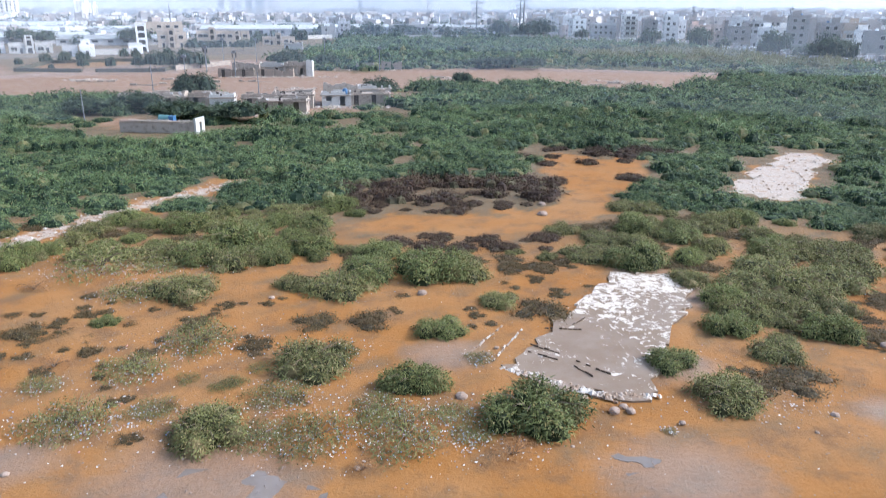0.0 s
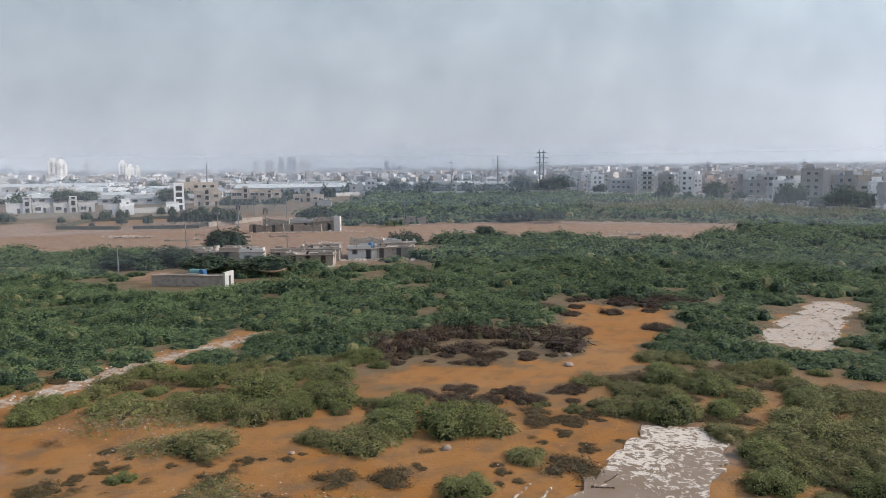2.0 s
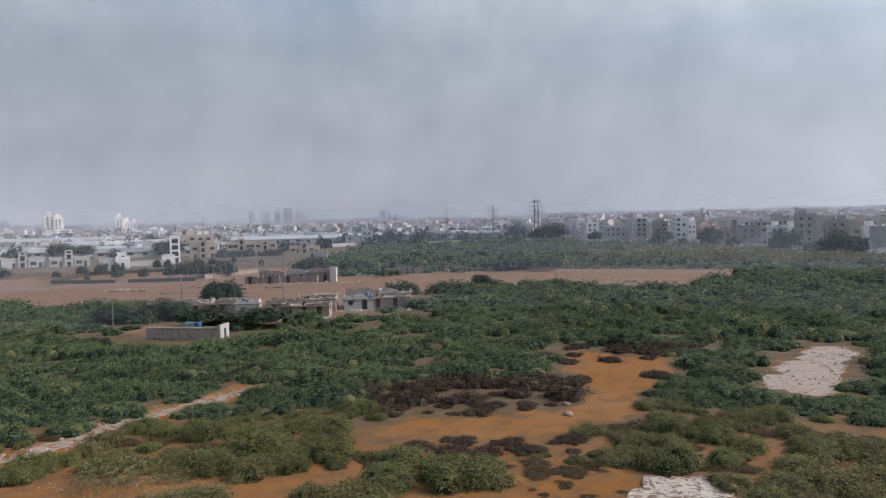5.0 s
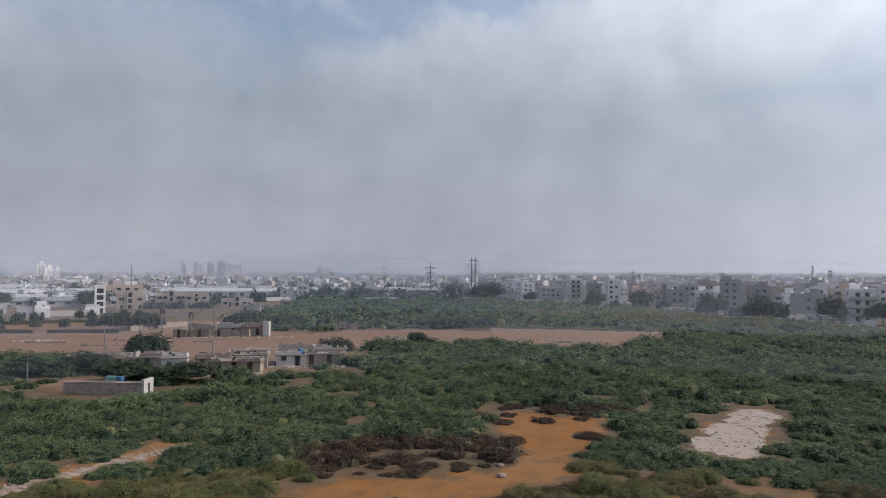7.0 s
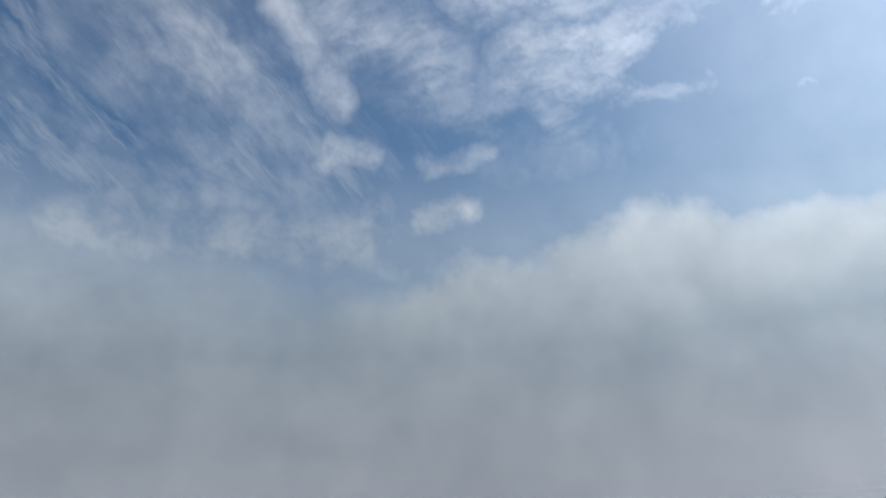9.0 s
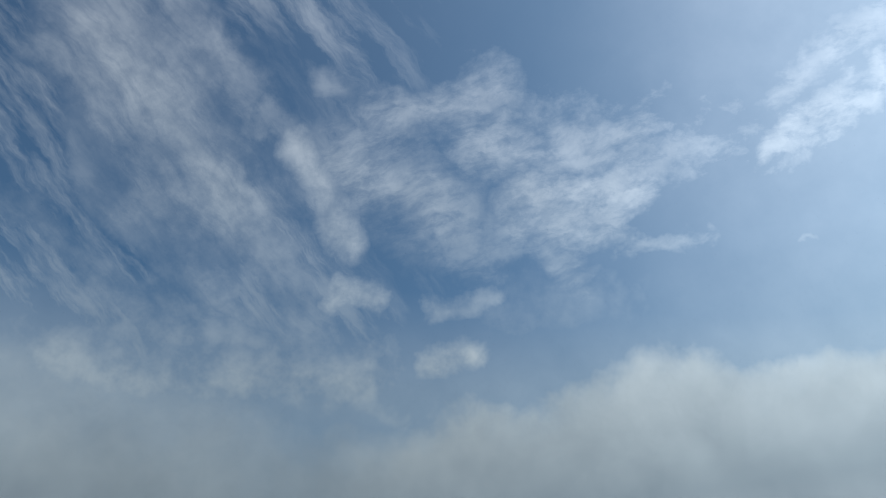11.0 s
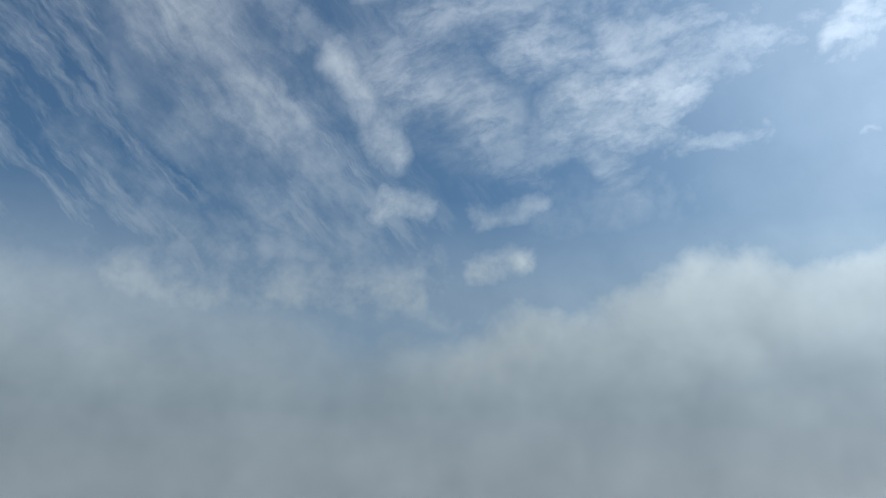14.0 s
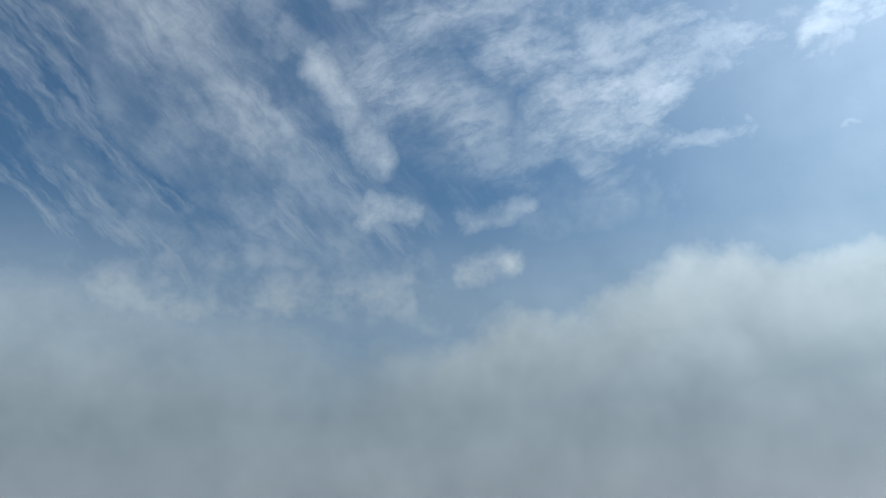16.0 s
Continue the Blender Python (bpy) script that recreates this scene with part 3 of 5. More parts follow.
def patch(name, edge, mat, z, thick, seed, label, wobble=0.5, category="ground"):
    """A flat sheet with a ragged outline and a thin edge."""
    r = random.Random(seed)
    pts = []
    for (x0, y0), (x1, y1) in zip(edge, edge[1:] + edge[:1]):
        n = max(2, int(math.hypot(x1 - x0, y1 - y0) / 0.6))
        for i in range(n):
            t = i / n
            pts.append((x0 + (x1 - x0) * t + r.uniform(-wobble, wobble), y0 + (y1 - y0) * t + r.uniform(-wobble, wobble)))
    bm = bmesh.new()
    face = bm.faces.new([bm.verts.new((x, y, z)) for x, y in pts])
    ext = bmesh.ops.extrude_face_region(bm, geom=[face])
    for q in ext["geom"]:
        if isinstance(q, bmesh.types.BMVert):
            q.co.z += thick
    bmesh.ops.recalc_face_normals(bm, faces=bm.faces)
    bmesh.ops.triangulate(bm, faces=bm.faces)
    me = bpy.data.meshes.new(name)
    bm.to_mesh(me)
    bm.free()
    me.materials.append(mat)
    return tagged(new(name, me), label, category, kind="structure")


patch("pavement", SLAB_EDGE, SLAB, -0.12, 0.215, 3, "cracked old concrete floor slab with flaking white lime coat", 0.4, "slab")
for i, (px, py, rx, ry) in enumerate(((9.9, 21.6, 3.4, 1.6), (7.7, 23.9, 1.0, 0.8), (-8.5, 21.6, 4.0, 1.6), (-16.0, 22.8, 1.8, 1.1), (19.6, 26.8, 1.8, 1.3), (-27.2, 37.0, 2.2, 1.0))):
    rr = random.Random(20 + i)
    ring = [(px + rx * math.cos(a) * rr.uniform(0.75, 1.2), py + ry * math.sin(a) * rr.uniform(0.75, 1.2)) for a in np.linspace(0, 2 * math.pi, 18, endpoint=False)]
    patch("puddle", ring, PUDDLE, -0.2, 0.172, 30 + i, "shallow drying puddle of grey muddy water", 0.1, "puddle")

# ---- plants ----
def crown_mesh(seed, n, height, length, width, lumps=5, inner=True, droop=0.3, flat=1.0, spread=0.07):
    """A spreading crown of radius 1: several leafy mounds, each set with short feathery sprays that lean outwards and
    hang; dark cores paint in the shade between them.
    """
    r = np.random.default_rng(seed)
    per = 7
    m = n // per
    k = lumps + 3 if n > 300 else lumps
    la = np.arange(k) * 2.4 + r.uniform(-0.5, 0.5, k)
    lr = np.sqrt((np.arange(k) + 0.3) / k) * 0.72 * r.uniform(0.85, 1.1, k)
    lw = r.uniform(0.26, 0.44, k) * (1.15 - 0.35 * lr)
    lh = height * (1.0 - 0.55 * lr ** 2) * r.uniform(0.65, 1.1, k)
    mid = np.c_[lr * np.cos(la), lr * np.sin(la), np.zeros(k)]
    own = r.choice(k, m * 3, p=lw ** 2 / (lw ** 2).sum())
    ang, up = r.uniform(0, 2 * math.pi, m * 3), r.uniform(0.04, 1.0, m * 3) ** 0.8
    N = np.c_[np.cos(ang) * np.sqrt(1 - up ** 2), np.sin(ang) * np.sqrt(1 - up ** 2), up]
    ext = np.c_[lw[own], lw[own], lh[own]]
    P = mid[own] + N * ext * r.uniform(0.86, 1.04, m * 3)[:, None]
    buried = np.zeros(m * 3, dtype=bool)
    for j in range(k):
        q = (P - mid[j]) / np.array([lw[j], lw[j], lh[j]])
        buried |= (own != j) & ((q ** 2).sum(1) < 0.62)
    free = np.flatnonzero(~buried)[:m]
    P, N, own = P[free], N[free] / ext[free], own[free]
    N /= np.linalg.norm(N, axis=1)[:, None]
    m = len(P)
    C, M = np.repeat(P, per, 0), np.repeat(N, per, 0)
    k2 = len(C)
    C = C + r.normal(0, spread, (k2, 3)) * np.array([1, 1, 0.5])
    C[:, 2] = np.maximum(C[:, 2], 0.02)
    D = M * 0.55 + r.normal(0, 0.6, (k2, 3)) * np.array([1, 1, 0.55])
    D /= np.linalg.norm(D, axis=1)[:, None]
    S = np.cross(D, M + np.array([0, 0, 0.35]) + r.normal(0, 0.3, (k2, 3)))
    S /= np.linalg.norm(S, axis=1)[:, None] + 1e-6
    L = (length * r.uniform(0.6, 1.4, k2) * np.where(r.uniform(0, 1, k2) < 0.05, 1.8, 1.0))[:, None]
    W = (width * r.uniform(0.6, 1.3, k2))[:, None]
    tip = C + D * L - np.array([0, 0, 1]) * L * droop
    tip[:, 2] = np.maximum(tip[:, 2], 0.0)
    low = C + D * L * 0.25
    V = np.stack([low + S * W, tip, low - S * W], 1).reshape(-1, 3)
    F = np.arange(3 * k2).reshape(-1, 3)
    shade = r.uniform(0, 1, k)
    T = np.repeat(np.repeat(0.5 * r.uniform(0, 1, m) + 0.5 * shade[own], per), 3)
    # cores held at the darkest leaf colour, painting shade into the gaps
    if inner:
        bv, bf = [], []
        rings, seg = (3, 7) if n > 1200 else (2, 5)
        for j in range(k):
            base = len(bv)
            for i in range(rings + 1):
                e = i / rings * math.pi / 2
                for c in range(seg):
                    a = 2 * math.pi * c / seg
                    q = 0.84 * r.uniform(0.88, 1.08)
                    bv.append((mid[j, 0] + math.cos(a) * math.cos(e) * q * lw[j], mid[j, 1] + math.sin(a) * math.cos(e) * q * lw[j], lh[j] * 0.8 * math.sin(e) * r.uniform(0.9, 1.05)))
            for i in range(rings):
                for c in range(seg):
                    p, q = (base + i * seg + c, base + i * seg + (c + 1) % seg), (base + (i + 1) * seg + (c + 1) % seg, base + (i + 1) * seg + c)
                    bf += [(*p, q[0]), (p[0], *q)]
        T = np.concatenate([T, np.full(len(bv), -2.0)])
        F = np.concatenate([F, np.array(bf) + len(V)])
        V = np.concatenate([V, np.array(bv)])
    return V, F, T


def clumped(me, T):
    """Notes on a leafy mesh the tone of each leaf's clump, and the painted shade of the inner cores."""
    me.attributes.new("clump_tone_shade", "FLOAT", "POINT").data.foreach_set("value", np.asarray(T, dtype=np.float32))
    return me


def stems_mesh(seed, height, n=9, thick=0.02):
    r = random.Random(seed)
    out = []
    for i in range(n):
        a, q = 2 * math.pi * i / n + r.uniform(-0.3, 0.3), r.uniform(0.45, 0.95)
        pts = [(math.cos(a) * q * t * (0.4 + 0.6 * t), math.sin(a) * q * t * (0.4 + 0.6 * t), height * (0.85 * math.sin(t * 1.7)) - 0.03) for t in (0, 0.35, 0.7, 1.0)]
        out.append(tube(pts, (thick, thick * 0.8, thick * 0.5, thick * 0.2), 4))
    V, F = joined(out)
    hub = np.array([(4 * 4 * i, 4 * 4 * i + 1, 4 * 4 * i + 2, len(V)) for i in range(n)])
    return np.concatenate([V, [(0, 0, -0.05)]]), np.concatenate([F, hub])


KINDS = {  # leaves, height, length, width, material, name, label, category
    "G": (5600, 0.62, 0.11, 0.015, LEAF_OLIVE, "bush", "green feathery mesquite bush on reddish bare earth", "bush"),
    "g": (4200, 0.48, 0.11, 0.014, LEAF_GREY, "bush", "grey-green straggling mesquite bush on bare earth", "bush"),
    "t": (1900, 0.30, 0.11, 0.012, LEAF_GREY, "shrub", "sparse low grey shrub caught full of litter", "shrub"),
    "m": (2200, 0.15, 0.10, 0.018, LEAF_MAT, "creeper", "flat dark creeping mat of weeds on earth", "weed"),
    "b": (2400, 0.32, 0.11, 0.018, LEAF_BROWN, "dry_shrub", "dark brown withered shrub beside the bare clearing", "shrub"),
    "r": (900, 0.45, 0.24, 0.008, LEAF_RUST, "dead_shrub", "dead rust-coloured shrub of dry twigs", "shrub"),
}
PROTO = {}


def bush_proto(kind, i):
    n, h, ln, wd, mat, name, label, cat = KINDS[kind]
    seed = 11 + 7 * i + 100 * ord(kind)
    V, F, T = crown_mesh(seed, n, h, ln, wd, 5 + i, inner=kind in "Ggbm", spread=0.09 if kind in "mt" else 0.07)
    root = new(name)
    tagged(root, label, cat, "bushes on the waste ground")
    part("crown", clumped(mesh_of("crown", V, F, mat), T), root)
    V, F = stems_mesh(seed, h, 9 if kind != "r" else 16, 0.016)
    part("branchwork", mesh_of("branchwork", V, F, BARK), root)
    return root


def set_bush(kind, x, y, R, r):
    """Places one bush; the first of each form is the model for the others."""
    i = r.randrange(3)
    m = Matrix.Translation((x, y, -0.02)) @ Matrix.Rotation(r.uniform(0, 6.28), 4, "Z") @ Matrix.Diagonal((R * r.uniform(0.92, 1.1), R * r.uniform(0.92, 1.1), R * r.uniform(0.85, 1.15), 1))
    if (kind, i) not in PROTO:
        PROTO[kind, i] = bush_proto(kind, i)
        PROTO[kind, i].matrix_basis = m
        PROTO[kind, i].scale = (1, 1, 1)
        PROTO[kind, i].matrix_basis = m
        return
    src = PROTO[kind, i]
    made = copy_thing(src, Matrix.Identity(4))
    made.matrix_basis = m


NEAR_G = [(0.2, 34.9, 1.47), (3.9, 26.3, 2.33), (-1.2, 29.1, 1.52), (11.1, 31.1, 1.33), (15.6, 35.3, 1.6), (20.6, 34.6, 1.7), (16.6, 39.2, 1.7), (-4.5, 43.4, 2.29), (-0.6, 43.7, 2.47), (-17.9, 36.0, 0.83), (13.4, 45.8, 2.11), (-14.6, 49.7, 2.47), (-28.2, 44.9, 1.49)]
NEAR_g = [(17.0, 37.6, 1.9), (19.9, 37.6, 1.9), (22.4, 40.0, 2.1), (18.8, 42.0, 2.0), (24.6, 42.2, 2.2), (15.8, 42.6, 1.6), (21.0, 44.6, 2.2), (27.6, 47.4, 2.2), (23.6, 47.6, 2.0), (18.2, 36.4, 1.3), (17.6, 33.6, 1.0), (22.6, 37.8, 1.5), (19.2, 39.6, 1.4), (3.4, 38.9, 1.3), (12.7, 28.0, 1.84), (16.6, 32.3, 1.52), (26.8, 44.6, 2.28), (21.8, 41.7, 2.45), (-6.1, 41.2, 2.37), (-8.8, 41.5, 1.39), (1.5, 43.8, 2.13), (-15.3, 40.6, 2.28), (-13.5, 45.7, 2.29), (-6.2, 31.0, 2.28), (-9.2, 25.2, 1.89), (12.0, 48.0, 1.4), (-17.5, 47.8, 2.24)]
NEAR_m = [(19.6, 36.4, 1.2), (21.6, 35.6, 1.0), (21.2, 39.4, 1.3), (23.6, 36.4, 1.0), (22.8, 34.5, 1.53), (25.8, 38.9, 1.33), (-6.6, 36.2, 1.38), (-3.8, 36.3, 1.52), (4.6, 44.6, 1.1), (6.8, 44.9, 1.3), (-21.5, 34.6, 1.34), (-13.2, 36.1, 1.12), (-9.3, 33.2, 1.17), (7.2, 40.2, 0.85), (5.8, 37.8, 1.74), (9.3, 41.5, 0.53), (16.3, 29.7, 1.85), (14.3, 28.9, 1.24), (-17.2, 32.5, 0.77), (-19.7, 37.2, 0.7), (15.8, 45.2, 1.36), (17.7, 45.1, 1.18)]
NEAR_t = [(-18.5, 40.4, 1.98), (-22.4, 45.4, 3.4), (-18.4, 46.8, 2.8), (-14.2, 30.4, 1.84), (-12.3, 33.5, 2.22), (-17.8, 29.0, 1.01), (-14.8, 25.9, 2.05), (-7.0, 24.8, 1.5), (-4.9, 25.0, 1.94), (-1.3, 25.2, 2.14), (0.6, 26.8, 1.08), (2.0, 31.8, 0.82), (-4.9, 32.3, 1.53), (-6.9, 28.1, 1.51), (-2.4, 27.2, 1.45), (-12.1, 27.0, 1.16), (1.4, 25.0, 1.02), (9.3, 25.4, 0.37)]
NEAR_r = [(-24.5, 41.1, 0.97), (-2.8, 22.8, 0.65), (2.8, 23.8, 1.1), (7.3, 27.0, 0.5), (-18.2, 31.0, 0.91)]
rb = random.Random(77)
for kind, rows in (("G", NEAR_G), ("g", NEAR_g), ("m", NEAR_m), ("t", NEAR_t), ("r", NEAR_r)):
    for x, y, R in rows:
        set_bush(kind, x, y, R, rb)

# tufts of weed between the larger bushes
TUFTS = [(-20, 33, 4.0, 3.0, 9, "m"), (-9, 29, 5.0, 3.5, 8, "t"), (15, 30, 3.0, 2.5, 7, "m"), (19, 39, 5.0, 4.0, 12, "m"), (8.5, 46, 4.0, 2.0, 8, "m"), (-8, 47, 9.0, 2.5, 12, "m"), (24, 44, 5.0, 3.0, 10, "m"), (20, 37, 6, 6, 20, "m"), (25, 40, 5, 6, 16, "m"), (-13, 27, 5, 3, 10, "m"), (6, 42, 6, 3, 12, "m"), (-16, 34, 8, 4, 16, "m"), (-17, 44, 7, 2.5, 7, "t"), (-20, 36, 5, 4, 12, "m"), (1, 37, 5, 3, 9, "m"), (-12, 39, 7, 3, 12, "m"), (-2, 48, 10, 1.5, 14, "g")]
for cx, cy, sx, sy, n, kind in TUFTS:
    for i in range(n):
        set_bush(kind, cx + rb.gauss(0, sx * 0.5), cy + rb.gauss(0, sy * 0.5), rb.uniform(0.3, 0.75), rb)

# the thicket: positions over the plan, kept out of the clear places
def thicket_spots():
    r = np.random.default_rng(4)
    spots = []
    y = 47.0
    while y < 470:
        step = 1.9 if y < 62 else 2.7 if y < 90 else 3.3 if y < 130 else 4.0 if y < 200 else 6.0
        w = y * 0.78 + 8
        xs = np.arange(-w, w, step) + r.uniform(-0.45, 0.45, len(np.arange(-w, w, step))) * step
        for x in xs:
            spots.append((x, y + r.uniform(-0.45, 0.45) * step, step))
        y += step * 0.92
    S = np.array(spots)
    x, y = S[:, 0], S[:, 1]
    wx, wy = x + 0.8 * waves(x, y, 7, 9), y + 0.8 * waves(x, y, 8, 9)
    free = inside(CLEARING, wx, wy) | inside(SAND, wx, wy) | inside(WHITE_EDGE, wx, wy) | inside(SLAB_EDGE, x, y) | inside(YARD, x, y) | inside(GARDEN, x, y)
    free |= near_line(TRACK, wx, wy) < 1.6
    free |= (near_line(WHITE_EDGE + WHITE_EDGE[:1], x, y) < 2.0) | (near_line(CLEARING + CLEARING[:1], x, y) < 0.8)
    front = np.interp(x, [q[0] for q in CITY_EDGE[:10]], [q[1] for q in CITY_EDGE[:10]])
    front = np.where(x > 124, np.interp(x, [124, 137, 150, 260, 420], [300, 245, 226, 190, 150]), np.where(x > 60, np.interp(x, [60, 76, 96, 124], [496, 440, 420, 372]), front))
    free |= y > front - np.where(x > 70, 17, 4)
    free |= (x < -55) & (y > 190)
    free |= (y < 58) & (waves(x, y, 12, 8) < -0.62 + (57 - y) * 0.025)
    free |= (x < -29) & (y < 50.5)
    free |= (y > 62) & (y < 120) & (waves(x, y, 13, 12) < -0.75)
    free |= (x > -58) & (x < -5) & (y > 98) & (y < 160) & (waves(x, y, 14, 8) < 0.15)
    for bx, by, hw, hd in ((-15, 134, 8, 6), (-28, 126, 9, 5), (-43, 193, 14, 5), (-39.5, 99, 8.5, 6), (-48, 131, 8, 4)):
        free |= (np.abs(x - bx) < hw) & (np.abs(y - by) < hd)
    return S[~free], r


S, rt = thicket_spots()
brown = (np.hypot((S[:, 0] - 2.5) / 12, (S[:, 1] - 64) / 9) < 1) | (np.hypot((S[:, 0] - 2) / 8, (S[:, 1] - 50.5) / 2.2) < 1)
brown |= np.hypot((S[:, 0] - 17) / 10, (S[:, 1] - 86) / 4) < 1
grassy = (S[:, 0] > 48) & (S[:, 1] > 180) & (S[:, 1] < 330) & (S[:, 1] > 330 - 1.0 * S[:, 0])
order = np.argsort(np.hypot(S[:, 0], S[:, 1]))
S, brown, grassy = S[order], brown[order], grassy[order]
count, rest = 0, []
for i, (x, y, step) in enumerate(S):
    R = step * (0.42 + 0.62 * rt.uniform() ** 1.6)
    if count < 190 and not grassy[i]:
        kind = "b" if brown[i] else ("m" if rt.uniform() < 0.25 else "g" if rt.uniform() < 0.5 else "G") if y < 60 else ("g" if rt.uniform() < 0.3 else "G")
        set_bush(kind, x, y, R * (0.8 if kind in "bm" else 1.0), rb)
        count += 1
    else:
        rest.append((x, y, R, 2 if grassy[i] else 1 if brown[i] else 0, step))
for x, y, R in ((16.5, 80.0, 1.5), (19.6, 72.0, 1.9), (12.0, 79.5, 1.3), (11.5, 70.5, 1.6), (8.0, 67.5, 1.7), (21.0, 81.0, 1.2), (13.2, 83.5, 1.2)):
    set_bush("b", x, y, R, rb)


def field(name, spots, protos, mat, label, seed, hscale=1.0):
    """Many plants joined into one mass, each turned, sized and toned by chance."""
    r = np.random.default_rng(seed)
    vs, fs, ts, cs, n = [], [], [], [], 0
    for x, y, R in spots:
        V, F, T = protos[r.integers(len(protos))]
        a, h = r.uniform(0, 6.28), R * r.uniform(0.55, 1.35) * hscale
        c, s = math.cos(a) * R, math.sin(a) * R
        vs.append(np.c_[V[:, 0] * c - V[:, 1] * s + x, V[:, 0] * s + V[:, 1] * c + y, V[:, 2] * h - 0.03 + float(rise(math.hypot(x, y)))])
        fs.append(F + n)
        ts.append(np.full(len(V), r.uniform()))
        cs.append(T)
        n += len(V)
    if n:
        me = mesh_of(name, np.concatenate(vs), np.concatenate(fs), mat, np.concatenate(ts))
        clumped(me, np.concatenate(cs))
        tagged(new(name, me), label, "thicket", kind="stuff")


def protos(n, k, height, length, width, seed, **kw):
    return [crown_mesh(seed + i * 3, n, height, length, width, 4 + i, **kw) for i in range(k)]


mid = [(x, y, R * 1.28) for x, y, R, g, st in rest if g == 0 and y < 130]
far = [(x, y, R * 1.25) for x, y, R, g, st in rest if g == 0 and 130 <= y < 210]
farther = [(x, y, R * 1.15) for x, y, R, g, st in rest if g == 0 and y >= 210]
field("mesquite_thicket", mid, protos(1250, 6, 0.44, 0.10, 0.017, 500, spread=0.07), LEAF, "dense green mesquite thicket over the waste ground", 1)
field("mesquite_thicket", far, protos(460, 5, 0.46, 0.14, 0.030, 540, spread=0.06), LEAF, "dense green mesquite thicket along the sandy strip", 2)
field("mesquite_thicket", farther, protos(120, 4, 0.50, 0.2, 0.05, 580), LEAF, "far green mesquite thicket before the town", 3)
field("withered_thicket", [(x, y, R) for x, y, R, g, st in rest if g == 1], protos(900, 3, 0.4, 0.15, 0.020, 620), LEAF_BROWN, "dark brown withered shrubs round the clearing", 4)
field("tall_grass", [(x, y, R * 1.1) for x, y, R, g, st in rest if g == 2], protos(220, 3, 0.34, 0.2, 0.03, 660, droop=-0.1), GRASS, "tall dry yellowish grass before the houses", 5)
strip = [(rt.uniform(18, 90), rt.uniform(-3, 4)) for i in range(130)]
field("tall_grass", [(x, 226 - 0.33 * (x - 36) + d, rt.uniform(1.2, 2.4)) for x, d in strip], protos(220, 3, 0.34, 0.2, 0.03, 680, droop=-0.1), GRASS, "tall dry yellowish grass along the sandy strip", 6)


def tree(x, y, R, H, seed, mat=None, label="dark green tree with a broad dense crown", leaves=900, trunk=0.35):
    """Tapered trunk with limbs and a crown of leafy clumps."""
    root = tagged(new("tree"), label, "tree", "trees about the waste ground")
    root.location = (x, y, -0.03)
    base = H * trunk
    bars = [tube([(0, 0, 0), (0.05 * R, 0.03 * R, base * 0.5), (0, 0, base * 1.2)], (0.06 * H * 0.6, 0.045 * H * 0.6, 0.03 * H * 0.6), 8)]
    r = random.Random(seed)
    for i in range(6):
        a = i * 1.05 + r.uniform(-0.3, 0.3)
        bars.append(tube([(0, 0, base * 0.8), (math.cos(a) * R * 0.35, math.sin(a) * R * 0.35, base + (H - base) * 0.3), (math.cos(a) * R * 0.65, math.sin(a) * R * 0.65, base + (H - base) * 0.55)], (0.025 * H * 0.6, 0.016 * H * 0.6, 0.006 * H), 5))
    V, F = joined(bars)
    part("trunk", mesh_of("trunk", V, F, BARK, smooth=True), root)
    V, F, T = crown_mesh(seed, leaves * 2, 1.0, 0.15, 0.034, 7, spread=0.06)
    V2, F2, T2 = crown_mesh(seed + 1, leaves, 1.0, 0.15, 0.034, 7, inner=False)
    V = V * np.array([R, R, (H - base) * 0.95]) + np.array([0, 0, base])
    V2 = V2 * np.array([R * 0.9, R * 0.9, -(H - base) * 0.3]) + np.array([0, 0, base + (H - base) * 0.12])
    V, F = joined([(V, F), (V2, F2)])
    part("crown", clumped(mesh_of("crown", V, F, mat or LEAF_TREE), np.concatenate([T, T2])), root)
    return root


for i, (x, y, R, H) in enumerate(((5.4, 170, 2.4, 3.6), (-11.5, 141, 4.0, 4.6), (-45, 136, 4.4, 6.2), (-31, 112, 5.0, 3.4), (-40, 112, 4.5, 3.4), (-50, 122, 5.0, 3.5), (-57, 119, 4.5, 3.2),
                                  (-45, 226, 6, 6), (-34, 222, 5, 5), (40, 488, 10, 13), (56, 478, 9, 12), (66, 480, 10, 13), (-45, 500, 10, 11), (-24, 510, 9, 10), (-60, 505, 8, 9), (20, 225, 5, 4.0),
                                  (14, 222, 5, 4.2), (27, 220, 5, 4.0), (125, 362, 7, 11), (128, 282, 5.5, 10), (134, 258, 7, 9.5), (140, 262, 6, 8), (150, 240, 6, 11), (165, 236, 6, 9), (-110, 540, 10, 9),
                                  (-95, 318, 6, 5), (-84, 322, 6, 5), (-103, 316, 5, 5), (-150, 372, 9, 9), (-185, 352, 8, 9), (-210, 380, 9, 9), (112, 396, 6, 9), (82, 436, 5, 8))):
    tree(x, y, R, H, 900 + i * 5, leaves=900 if y < 200 else 500)
